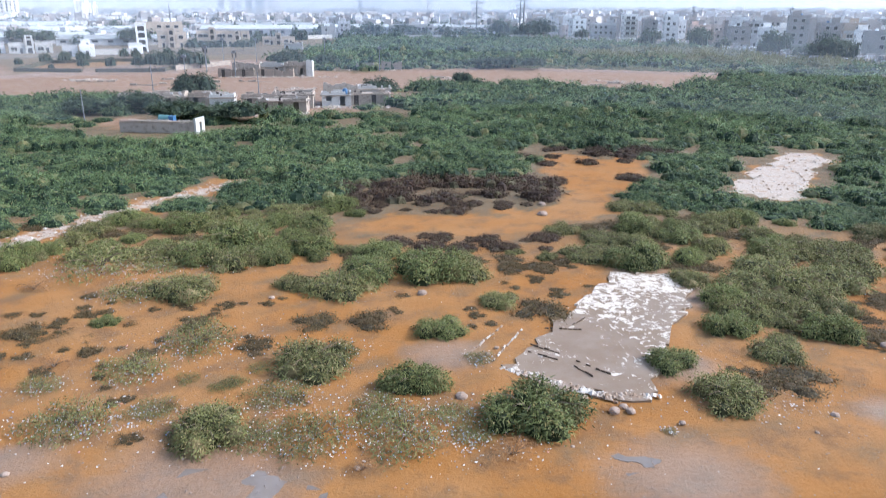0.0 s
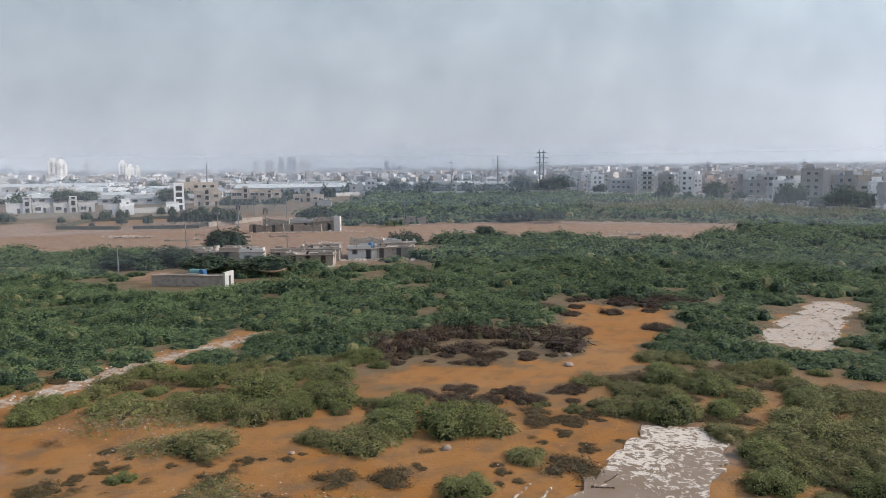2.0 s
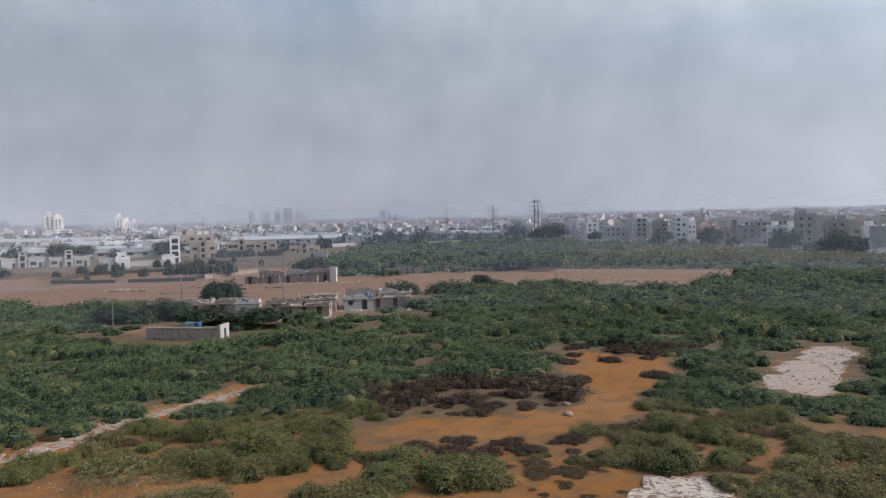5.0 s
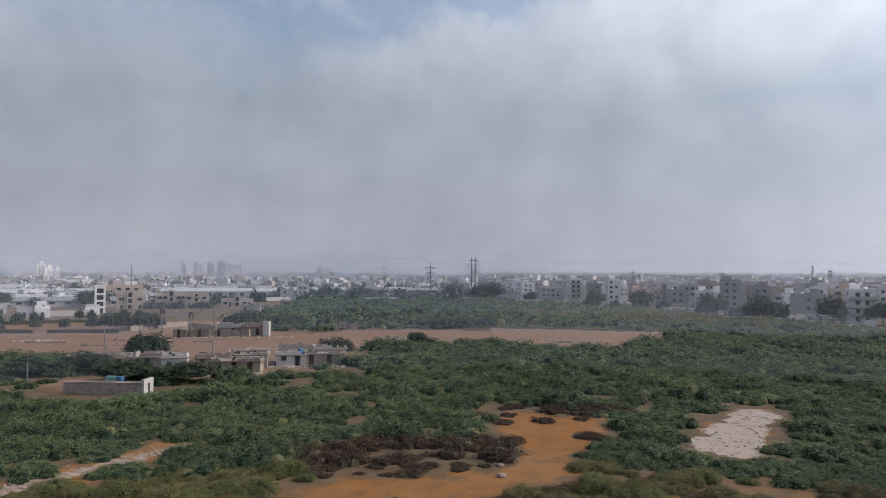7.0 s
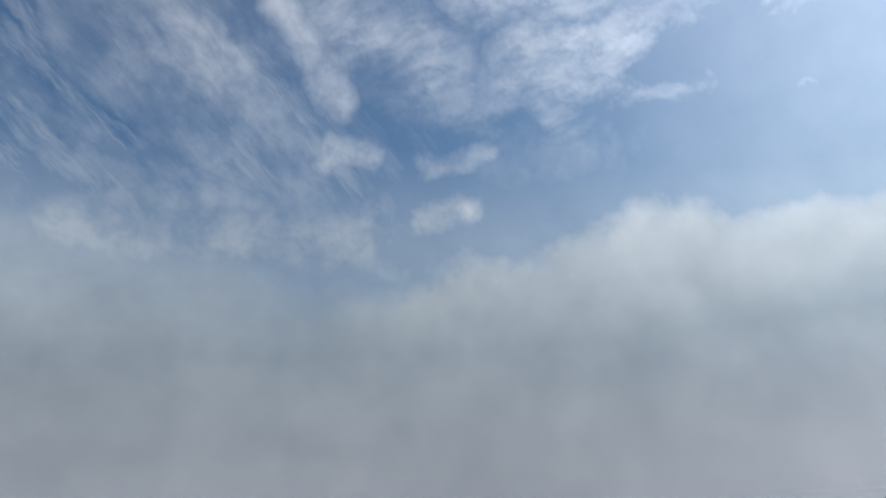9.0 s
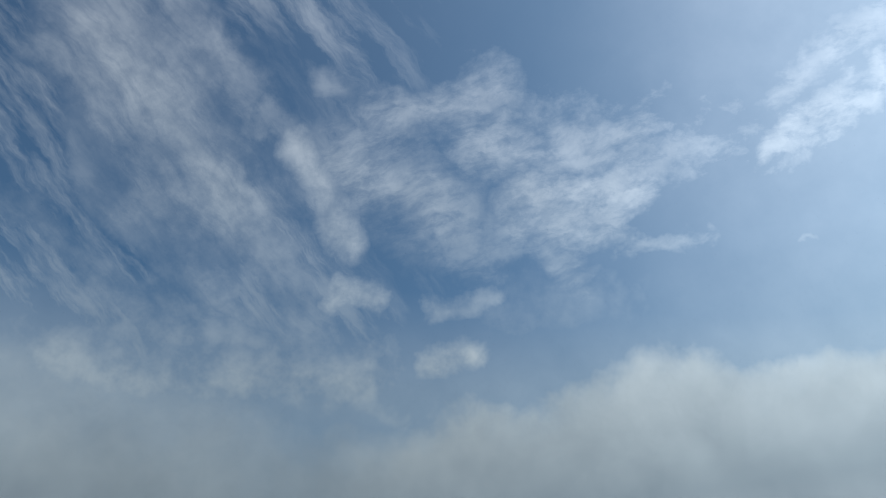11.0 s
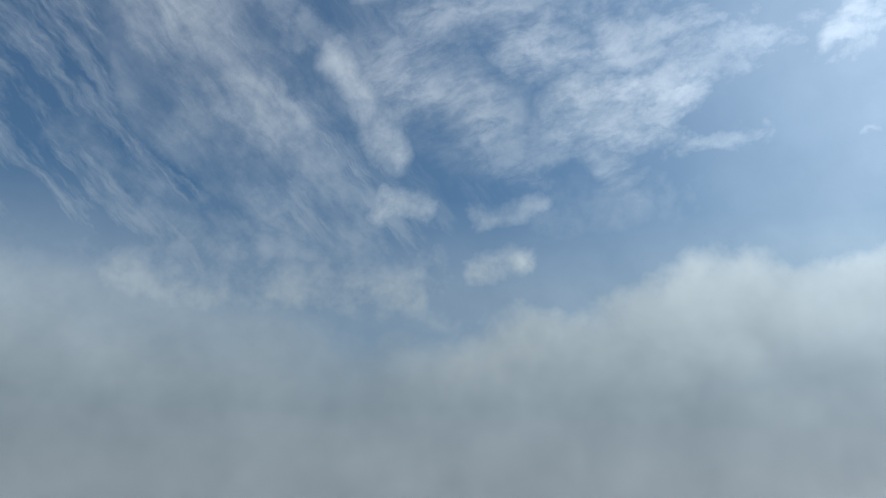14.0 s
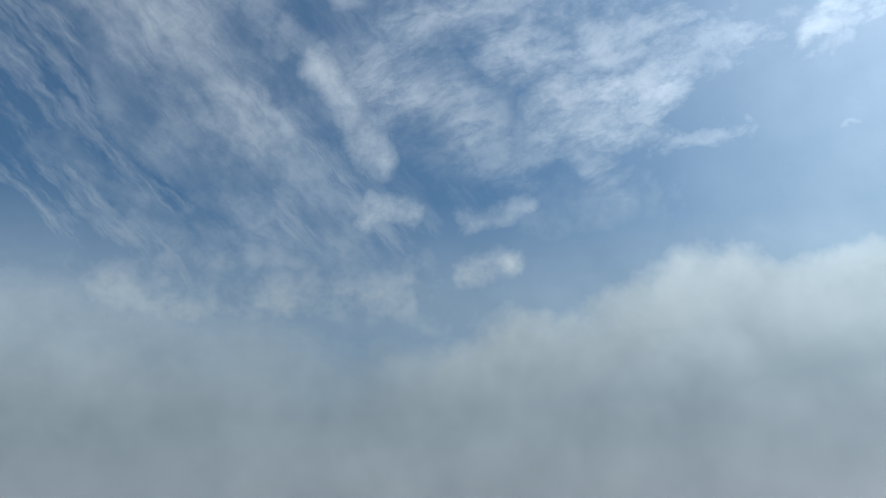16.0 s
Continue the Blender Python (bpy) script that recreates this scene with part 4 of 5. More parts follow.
for i, (x, y, R, H) in enumerate(((-286, 520, 6, 6), (-273, 562, 5, 7), (-283, 613, 5, 6), (-261, 612, 7, 9), (-177, 369, 6, 5), (-189, 383, 5, 4), (-115, 505, 6, 6), (-108, 518, 6, 6), (-95, 505, 6, 6), (-84, 505, 5, 5), (-47, 517, 7, 9), (-24, 544, 7, 9), (-189, 460, 5, 5), (-202, 612, 5, 9), (-424, 665, 6, 9), (-148, 230, 5, 4), (-79, 218, 3.6, 6), (-124, 383, 4, 4), (-96, 383, 5, 4), (44, 544, 5, 11), (62, 492, 9, 12), (101, 366, 5, 9), (121, 350, 5, 9), (124, 328, 4, 7), (125, 284, 5, 11), (136, 262, 6, 10), (143, 262, 5, 8), (134, 276, 4, 6), (113, 366, 3, 5), (39, 656, 5, 7))):
    tree(x, y, R, H, 1500 + i * 5, leaves=420, trunk=0.22)
# clipped trees in the walled garden
for i, (x, y, R, H) in enumerate(((-103, 216, 1.9, 4.2), (-95, 216, 1.9, 4.3), (-87, 216.5, 2.2, 5.0), (-82.5, 216.5, 3.2, 6.0), (-111, 214, 1.1, 1.9), (-124, 236, 2.2, 4), (-120, 240, 2.4, 4.4), (-116, 244, 2.6, 4.6), (-110, 262, 2.0, 4.5),
                                  (-106, 262, 1.8, 4.2), (-97, 268, 2.0, 4.2), (-92, 268, 1.7, 4.0), (-74, 219, 4.2, 6.5), (-71, 222, 3.0, 5), (-127, 226, 1.6, 3.0))):
    tree(x, y, R, H, 1300 + i * 3, label="small clipped dark green tree in the walled garden", leaves=420, trunk=0.25)

# ---- houses ----
def window_meshes():
    out = {}
    for key, w, h in (("s", 1.25, 1.3), ("w", 2.0, 1.35), ("d", 1.0, 2.0)):
        f = Solid()
        f.box(-w / 2 - 0.1, -0.08, -0.1, w / 2 + 0.1, 0.1, 0.0).box(-w / 2 - 0.1, -0.08, h, w / 2 + 0.1, 0.1, h + 0.1)
        f.box(-w / 2 - 0.1, -0.08, 0, -w / 2, 0.1, h).box(w / 2, -0.08, 0, w / 2 + 0.1, 0.1, h)
        if key != "d":
            f.box(-0.03, -0.05, 0, 0.03, 0.05, h)
        s = Solid().box(-w / 2 - 0.25, -0.55, h + 0.12, w / 2 + 0.25, 0.05, h + 0.22)
        out[key] = (f.mesh("window_frame", WHITE_WALL), Solid().box(-w / 2, -0.03, 0, w / 2, 0.05, h).mesh("pane", DARK), s.mesh("sunshade", GREY_WALL))
    return out


WIN = window_meshes()


def add_window(root, key, m, shade=True):
    f, p, s = WIN[key]
    w = part("window" if key != "d" else "door", f, root, m)
    part("pane" if key != "d" else "door_leaf", p, w)
    if shade:
        part("sunshade", s, w)


def house(x, y, w, d, floors, turn, mat, label, windows="front", fh=3.1, roof_room=True, seed=0, win="s", step=3.0, balcony=False, category="house"):
    """A flat-roofed house with parapet, windows, a stair room and a water tank on the roof. Its front faces the waste ground."""
    r = random.Random(seed)
    root = tagged(new("house"), label, category, "houses of the town")
    root.matrix_basis = pose(x, y, 0, 0, 0, turn)
    h = floors * fh
    b = Solid().box(-w / 2, 0, -0.2, w / 2, d, h)
    for i in range(1, floors):
        b.box(-w / 2 - 0.12, -0.12, i * fh - 0.12, w / 2 + 0.12, 0.1, i * fh + 0.12)
    part("wall", b.mesh("wall", mat), root)
    q = Solid()
    q.box(-w / 2, 0, h, w / 2, 0.2, h + 0.9).box(-w / 2, d - 0.2, h, w / 2, d, h + 0.9)
    q.box(-w / 2, 0.2, h, -w / 2 + 0.2, d - 0.2, h + 0.9).box(w / 2 - 0.2, 0.2, h, w / 2, d - 0.2, h + 0.9)
    part("parapet", q.mesh("parapet", mat), root)
    if roof_room:
        sx = r.uniform(-w / 2 + 1.8, w / 2 - 1.8)
        part("stair_room", Solid().box(sx - 1.6, d * 0.45, h, sx + 1.6, d * 0.45 + 3, h + 2.5).box(sx - 1.8, d * 0.45 - 0.2, h + 2.5, sx + 1.8, d * 0.45 + 3.2, h + 2.65).mesh("stair_room", mat), root)
        tx = -sx * 0.8
        V, F = tube([(tx, d * 0.5, h + 0.004), (tx, d * 0.5, h + 1.2), (tx, d * 0.5, h + 1.5), (tx, d * 0.5, h + 1.55)], (0.6, 0.6, 0.25, 0.02), 10)
        part("water_tank", mesh_of("water_tank", V, F, r.choice((CAR_DARK, CAR_WHITE, BLUE)), smooth=True), root)
    n = max(1, int((w - 1.0) / step))
    for i in range(floors):
        for j in range(n):
            wx = (j - (n - 1) / 2) * step
            if i == 0 and j == n // 2:
                add_window(root, "d", pose(wx, -0.03, 0.02), False)
            elif r.random() < 0.86:
                add_window(root, win, pose(wx, -0.03, i * fh + 1.0))
        if windows == "both":
            for j in range(max(1, int(d / 4))):
                side = -1 if x > 0 else 1
                add_window(root, "s", pose(side * (w / 2 + 0.03), 2 + j * 4, i * fh + 1.0, 0, 0, 90 * side))
    if balcony:
        for i in range(1, floors):
            bx = Solid().box(-w / 2, -1.3, i * fh - 0.15, w / 2, -0.1, i * fh).box(-w / 2, -1.3, i * fh, w / 2, -1.2, i * fh + 0.9)
            part("balcony", bx.mesh("balcony", WHITE_WALL), root)
    return root


# low flats, each a pair of wings on a stair tower, and villas behind the garden
def flats(x, y, turn, seed, wing=5.0, floors=2, tower=8.4, mat=None):
    mat = mat or CREAM_WALL
    c, s = math.cos(radians(turn)), math.sin(radians(turn))
    for i, dx in enumerate((-wing / 2 - 1.5, wing / 2 + 1.5)):
        house(x + dx * c, y + dx * s, wing, 8, floors, turn, mat, "cream low flats with a flat roof and dark windows" if mat is CREAM_WALL else "pale grey low house with a flat roof", win="w", step=2.4, seed=seed + i, roof_room=False, fh=3.0)
    t = tagged(new("stair_tower"), "pale stair tower with dark landings between the flats", "tower", "stair towers of the flats")
    t.matrix_basis = pose(x, y - 0.8, 0, 0, 0, turn)
    h = tower
    part("wall", Solid().box(-1.45, 0, -0.2, -0.8, 5, h).box(0.8, 0, -0.2, 1.45, 5, h).box(-0.8, 4.6, -0.2, 0.8, 5, h).box(-1.45, 0, h, 1.45, 5, h + 0.3).mesh("wall", mat), t)
    for i in range(int(h / 2.8)):
        part("landing", Solid().box(-0.8, 0.3, i * 2.8 + 2.0, 0.8, 4.6, i * 2.8 + 2.8).mesh("landing", mat), t)
    # dark sheet before the rear wall stands in for shade in the stairwell
    part("shaft", Solid().box(-0.8, 4.3, 0.1, 0.8, 4.6, h - 0.1).mesh("shaft", DOOR), t)


flats(-123.4, 349, 20, 10, 4.8)
flats(-111.5, 372, 17, 30, 6.0)
flats(-98.5, 369, 14, 34, 4.2, 2, 6.6)
flats(-81.5, 383, 12, 50, 6.6, 1, 5.6)
flats(-178, 293, 30, 54, 6.4, 1, 6.2, GREY_WALL)
flats(-161.5, 298, 28, 58, 6.2, 1, 6.4, WHITE_WALL)
t = tagged(new("water_tower"), "narrow white four-storey block with stacked dark openings", "building")
t.matrix_basis = pose(-122.8, 312, 0, 0, 0, 21)
part("wall", Solid().box(-2.1, 0, -0.2, -1.3, 4, 11.2).box(1.3, 0, -0.2, 2.1, 4, 11.2).box(-1.3, 3.6, -0.2, 1.3, 4, 11.2).box(-2.1, 0, 11.2, 2.1, 4, 11.6).mesh("wall", BRIGHT_WALL), t)
for i in range(4):
    part("floor_slab", Solid().box(-1.3, 0, i * 2.75 + 2.0, 1.3, 3.6, i * 2.75 + 2.75).mesh("floor_slab", BRIGHT_WALL), t)
    # dark board set back in each bay, in place of the shade inside
    part("opening", Solid().box(-1.3, 1.5, i * 2.75 + 0.02, 1.3, 1.7, i * 2.75 + 2.0).mesh("opening", DOOR), t)
house(-152, 412, 24, 12, 3, 20, CREAM_WALL, "cream three-storey block behind the narrow white tower", seed=3, roof_room=False, fh=3.2, step=4.4, win="w")
house(-129.6, 277, 5, 7, 1, 24, BRIGHT_WALL, "white villa with a terrace on its flat roof", seed=4, balcony=False, fh=3.4)
house(-135.5, 276, 5, 6, 1, 24, GREY_WALL, "grey single-storey house with a flat roof", seed=6, roof_room=False, fh=3.0)
house(-119.8, 297, 5, 5, 1, 20, BRIGHT_WALL, "small white gatehouse at the end of a wall", seed=12, roof_room=False)
house(-196, 288, 8, 8, 1, 30, WHITE_WALL, "white single-storey house at the field's edge", seed=9)


def long_wall(name, pts, h, mat, label, thick=0.25, category="wall"):
    s = Solid()
    for (x0, y0), (x1, y1) in zip(pts, pts[1:]):
        a = math.atan2(y1 - y0, x1 - x0)
        n = math.hypot(x1 - x0, y1 - y0)
        m = pose(x0, y0, 0, 0, 0, math.degrees(a))
        s.box(0, -thick / 2, -0.2, n, thick / 2, h, m=m).box(0, -thick / 2 - 0.06, h, n, thick / 2 + 0.06, h + 0.12, m=m)
        for i in range(int(n / 8)):
            s.box(i * 8, -thick / 2 - 0.1, -0.2, i * 8 + 0.4, -thick / 2, h + 0.2, m=m)
    return tagged(new(name, s.mesh(name, mat)), label, category)


long_wall("boundary_wall", [(-134, 286), (-121, 296)], 2.0, WHITE_WALL, "long white boundary wall beside the villas")
long_wall("boundary_wall", [(-112, 425), (-68, 480), (-31, 476), (36, 488), (60, 494)], 2.2, WHITE_WALL, "long whitewashed boundary wall behind the thicket")
long_wall("boundary_wall", [(-75, 212), (-66, 236)], 1.3, OLD_PLASTER, "low pale wall along the garden")


def hedge(x0, y0, x1, y1, h, seed):
    r = np.random.default_rng(seed)
    n = math.hypot(x1 - x0, y1 - y0)
    k = int(n * 22)
    c = np.c_[r.uniform(0, n, k), r.uniform(-0.5, 0.5, k), r.uniform(0.05, h, k)]
    d = r.normal(0, 0.22, (k, 3))
    s = r.normal(0, 0.08, (k, 3))
    V = np.stack([c, c + d * 0.5 + s, c + d, c + d * 0.5 - s], 1).reshape(-1, 3)
    F = np.arange(4 * k).reshape(-1, 4)
    b = Solid().box(0, -0.42, 0, n, 0.42, h - 0.08)
    V, F = joined([(V, F), (b.v[0], b.f[0])])
    ob = new("hedge", mesh_of("hedge", V, F, HEDGE))
    ob.matrix_basis = pose(x0, y0, -0.03, 0, 0, math.degrees(math.atan2(y1 - y0, x1 - x0)))
    tagged(ob, "low clipped dark hedge round the lawn", "hedge", "hedges round the garden")


for i, q in enumerate(((-117, 206, -98, 204.5), (-94, 204.2, -76, 207), (-117, 206, -125, 240), (-125, 240, -106, 250), (-106, 250, -86, 252), (-78, 208, -77, 224))):
    hedge(*q, 1.1, 40 + i)

# ---- long sheds and works behind the flats ----
def shed(x, y, w, d, h, turn, roof, label, seed):
    root = tagged(new("shed"), label, "shed", "long sheds of the works")
    root.matrix_basis = pose(x, y, 0, 0, 0, turn)
    part("wall", Solid().box(-w / 2, 0, -0.2, w / 2, d, h).mesh("wall", GREY_WALL), root)
    v = np.array([(-w / 2 - 0.5, -0.5, h + 0.004), (w / 2 + 0.5, -0.5, h + 0.004), (w / 2 + 0.5, d / 2, h + d * 0.09), (-w / 2 - 0.5, d / 2, h + d * 0.09), (w / 2 + 0.5, d + 0.5, h + 0.004), (-w / 2 - 0.5, d + 0.5, h + 0.004)])
    me = mesh_of("roof", v, [(0, 1, 2, 3), (3, 2, 4, 5), (0, 3, 5), (1, 4, 2), (0, 5, 4, 1)], roof)
    part("roof", me, root)
    for i in range(int(w / 7)):
        part("opening", Solid().box(-w / 2 + 2 + i * 7, -0.05, h * 0.45, -w / 2 + 4.5 + i * 7, 0.1, h * 0.8).mesh("opening", DARK), root)


for i, (x, y, w, d, h, turn, roof) in enumerate(((-117, 500, 78, 26, 5.2, 9, PALE_ROOF), (-160, 372, 52, 20, 3.0, 20, GREY_ROOF), (-212, 386, 60, 24, 3.2, 24, PALE_ROOF), (-268, 410, 60, 26, 3.4, 28, GREY_ROOF),
                                                  (-235, 470, 80, 30, 4.2, 20, PALE_ROOF), (-320, 430, 70, 28, 6.0, 30, GREY_ROOF), (-178, 455, 50, 24, 4.0, 16, GREY_ROOF), (-60, 520, 50, 22, 6.0, 6, PALE_ROOF),
                                                  (-10, 560, 40, 20, 6.0, 4, PALE_ROOF), (20, 590, 50, 20, 5, 0, GREY_ROOF), (-300, 540, 90, 30, 6, 24, PALE_ROOF), (-130, 560, 70, 26, 6, 8, GREY_ROOF))):
    shed(x, y, w, d, h, turn, roof, "long low shed with a pale sheet roof" if roof is PALE_ROOF else "long low shed with a grey sheet roof", i)
house(-19, 520, 30, 12, 2, 3, WHITE_WALL, "long white two-storey works building with ribbon windows", seed=14, win="w", step=2.6, fh=3.6, roof_room=False)
house(-72, 492, 9, 8, 2, 6, WHITE_WALL, "small white block by the boundary wall", seed=15)
house(-62, 494, 8, 8, 3, 6, GREY_WALL, "grey concrete frame block by the boundary wall", seed=16)

# ---- the front row of the packed town ----
FRONT = [(74, 500, 12, 4, 0, "G"), (88, 476, 14, 4, 4, "W"), (98, 452, 16, 4, -6, "G"), (112, 444, 10, 5, -4, "W"), (120, 430, 12, 4, -8, "D"), (128, 418, 8, 5, -10, "W"), (140, 412, 10, 4, -10, "D"),
         (137, 396, 16, 4, -14, "P"), (152, 392, 9, 4, -14, "D"), (156, 372, 14, 4, -16, "G"), (140, 352, 16, 3, -18, "D"), (147, 336, 10, 3, -20, "W"), (158, 340, 12, 4, -20, "W"), (150, 316, 13, 5, -22, "D"),
         (163, 314, 9, 4, -22, "D"), (165, 300, 10, 4, -24, "C"), (160, 284, 8, 3, -24, "W"), (158, 268, 13, 4, -26, "D"), (170, 266, 10, 4, -26, "C"), (166, 248, 14, 4, -28, "W"), (178, 236, 12, 3, -28, "D"), (186, 222, 14, 4, -30, "P"), (200, 210, 13, 4, -30, "G"), (216, 200, 14, 4, -30, "W")]
TINT = {"G": (GREY_WALL, "grey cement-faced"), "W": (BRIGHT_WALL, "white painted"), "D": (DARK_WALL, "dark bare-block"), "P": (PINK_WALL, "pinkish painted"), "C": (CREAM_WALL, "cream painted")}
WORDS = {3: "three", 4: "four", 5: "five"}
for i, (x, y, w, fl, turn, c) in enumerate(FRONT):
    mat, word = TINT[c]
    w, fl = w * (0.78, 0.62, 0.9)[i % 3], max(3, fl - (i % 5 == 2))
    house(x, y, w, 11, fl, turn, mat, "%s %s-storey town house with a flat roof" % (word, WORDS[fl]), windows="both", seed=60 + i, fh=2.9 if fl > 3 else 3.1, balcony=(i % 4 == 3), win="w" if i % 3 == 0 else "s")
    if i % 2 == 0:
        s = Solid().box(-w / 2, -3.5, 2.7, w / 2, 0, 2.85)
        for j in range(4):
            s.box(-w / 2 + j * (w - 0.3) / 3, -3.4, -0.1, -w / 2 + j * (w - 0.3) / 3 + 0.2, -3.2, 2.7)
        a = tagged(new("awning", s.mesh("awning", (STEEL, OLD_PLASTER, GREY_ROOF)[i % 3])), "dusty shop awning on thin posts before a house", "awning", "awnings of the front row")
        a.matrix_basis = pose(x, y, 0, 0, 0, turn)


def town_mass(name, spots, label, with_windows):
    """Packed flat-roofed blocks with parapets, roof rooms and window openings, all of one mass."""
    s, o = Solid(), Solid()
    r = random.Random(len(spots))
    for x, y, w, d, h, turn in spots:
        m, t = pose(x, y, float(rise(math.hypot(x, y))), 0, 0, turn), r.random()
        s.box(-w / 2, 0, -0.5, w / 2, d, h, t, m)
        s.box(-w / 2, 0, h, w / 2, 0.25, h + 0.8, t, m).box(-w / 2, 0.25, h, -w / 2 + 0.25, d, h + 0.8, t, m).box(w / 2 - 0.25, 0.25, h, w / 2, d, h + 0.8, t, m)
        if r.random() < 0.7:
            a = r.uniform(-w / 2 + 0.3, w / 2 - 3.5)
            s.box(a, d * 0.3, h, a + 3, d * 0.3 + 3, h + r.uniform(1.2, 2.6), r.choice((t, 0.9, 0.2)), m)
        if r.random() < 0.4:
            a = r.uniform(-w / 2 + 0.3, w / 2 - 1.5)
            s.box(a, 1, h, a + 1.1, 2, h + 1.9, 0.95, m)
        if with_windows:
            for i in range(int(h / 3)):
                for j in range(int(w / 2.6)):
                    if r.random() < 0.7:
                        a = -w / 2 + 0.7 + j * 2.6
                        o.box(a, -0.06, i * 3 + 1.0, a + r.choice((1.0, 1.4)), 0.05, i * 3 + 2.2, 0, m)
    tagged(new(name, s.mesh(name, TOWN, True)), label, "town", kind="stuff")
    if o.v:
        tagged(new(name + "_openings", o.mesh(name, DARK)), "dark window openings of the packed town", "town", kind="stuff")


rc = random.Random(8)
near_town, far_town = [], []
for i in range(7000):
    az, dist = radians(rc.uniform(-44, 48)), 240 + 1500 * rc.random() ** 0.8
    x, y = dist * math.sin(az), dist * math.cos(az)
    deg = math.degrees(az)
    start = np.interp(deg, [-44, -27, -20, -10, -5, 5, 8, 12, 18, 25, 29, 34, 48], [430, 440, 470, 560, 620, 640, 540, 480, 435, 370, 330, 280, 270])
    if dist < start + 14 or (deg < 8 and dist < 700 and rc.random() < 0.35):
        continue
    h = (rc.choice((3.0, 3.2, 3.4, 5.8, 6.2)) if dist < 640 else rc.choice((3.3, 3.6, 6.4, 6.4, 6.6, 9.4))) if deg < 6 else rc.choice((6.4, 9.4, 9.4, 12.4, 12.6, 13.5))
    (near_town if dist < 620 else far_town).append((x, y, rc.uniform(6, 13), rc.uniform(7, 12), h * rc.uniform(0.9, 1.08), -deg + rc.uniform(-25, 25)))
keep, seen = [], set()
for q in near_town:
    cell = (int(q[0] / 13), int(q[1] / 13))
    if cell not in seen:
        seen.add(cell)
        keep.append(q)
town_mass("town", keep, "packed grey and white flat-roofed houses behind the front row", True)
keep = []
for q in far_town:
    cell = (int(q[0] / 17), int(q[1] / 20))
    if cell not in seen:
        seen.add(cell)
        keep.append(q)
town_mass("distant_town", keep, "hazy distant spread of flat-roofed houses", False)
far_trees = []
for i in range(760):
    az, dist = radians(rc.uniform(-42, 44) if i < 420 else rc.uniform(-42, 6)), rc.uniform(430, 1100)
    if math.degrees(az) > 8 and dist < 560:
        continue
    far_trees.append((dist * math.sin(az), dist * math.cos(az), rc.uniform(4, 8)))
field("town_trees", far_trees, protos(170, 3, 1.15, 0.3, 0.09, 700), LEAF_TREE, "dark tree crowns among the distant houses", 9)


# ---- towers on the skyline ----
def high_rise(x, y, w, h, turn, label):
    root = tagged(new("high_rise"), label, "tower block", "tower blocks on the skyline")
    root.matrix_basis = pose(x, y, float(rise(math.hypot(x, y))), 0, 0, turn)
    b = Solid().box(-w / 2, 0, -0.6, w / 2, w, h).box(-w / 4, 3, h, w / 4, w * 0.6, h + 4)
    for a in (-0.5, -0.1, 0.3):
        b.box(a * w, -1.2, 0, a * w + 0.2 * w, 0, h - 2)
    part("wall", b.mesh("wall", BRIGHT_WALL), root)
    o = Solid()
    for i in range(int(h / 3.2)):
        for a in (-0.3, 0.1):
            o.box(a * w + 0.06 * w, -0.15, i * 3.2 + 1.0, a * w + 0.14 * w, 0.1, i * 3.2 + 2.2)
    tagged(part("window_band", o.mesh("window_band", DARK), root), kind="stuff")


for deg, dist, w, h in ((-29.6, 1000, 12, 27), (-29.1, 1010, 10, 25), (-28.9, 1016, 5, 23), (-25.2, 1050, 10, 24), (-24.7, 1060, 9, 19), (-24.2, 1066, 6, 17), (-15.9, 1550, 12, 27), (-14.9, 1580, 20, 30), (-14.0, 1540, 13, 29), (-13.2, 1520, 18, 32), (-12.4, 1550, 16, 29), (-11.9, 1560, 10, 26), (-5.9, 1700, 12, 24), (-5.4, 1720, 8, 22), (-32.3, 1150, 16, 16), (-31.5, 1160, 12, 14), (-27.6, 1700, 10, 30), (-26.8, 1700, 12, 28)):
    high_rise(dist * math.sin(radians(deg)), dist * math.cos(radians(deg)), w, h, -deg, "tall pale tower block on the hazy skyline")


# ---- pylons and masts ----
def pole(x, y, h, r0, label, arms=(), name="mast", mat=None, lean=0.0, category="mast", twin=0.0):
    root = tagged(new(name), label, category)
    root.matrix_basis = pose(x, y, -0.1, lean, lean * 0.6, 0)
    for dx in ((-twin, twin) if twin else (0.0,)):
        V, F = tube([(dx, 0, 0), (dx, 0, h * 0.5), (dx, 0, h)], (r0, r0 * 0.8, r0 * 0.5), 6)
        part("shaft", mesh_of("shaft", V, F, mat or STEEL), root)
    for z, half in arms:
        part("cross_arm", Solid().box(-half, -0.2, z - 0.3, half, 0.2, z + 0.3).mesh("cross_arm", mat or STEEL), root)
        for sx in (-1, 1):
            V, F = tube([(sx * half * 0.92, 0, z - 1.4), (sx * half * 0.92, 0, z - 0.1)], (0.12, 0.12), 5)
            part("insulator", mesh_of("insulator", V, F, DARK), root)
    return root


pole(57.5, 530, 30.5, 0.6, "twin-post transmission pylon with cross arms", ((28.2, 3.6), (24.6, 5.0), (21, 4.2)), "pylon", category="pylon", twin=1.3)
pole(26.0, 530, 26, 0.6, "single-post transmission pylon with cross arms", ((22.5, 4.2), (19.0, 3.4), (15.5, 2.6)), "pylon", category="pylon")
pole(-188, 532, 23, 0.55, "tall thin dark mast beside the sheds")
pole(-8, 540, 24, 0.3, "thin mast behind the works", ((22, 1.6),))
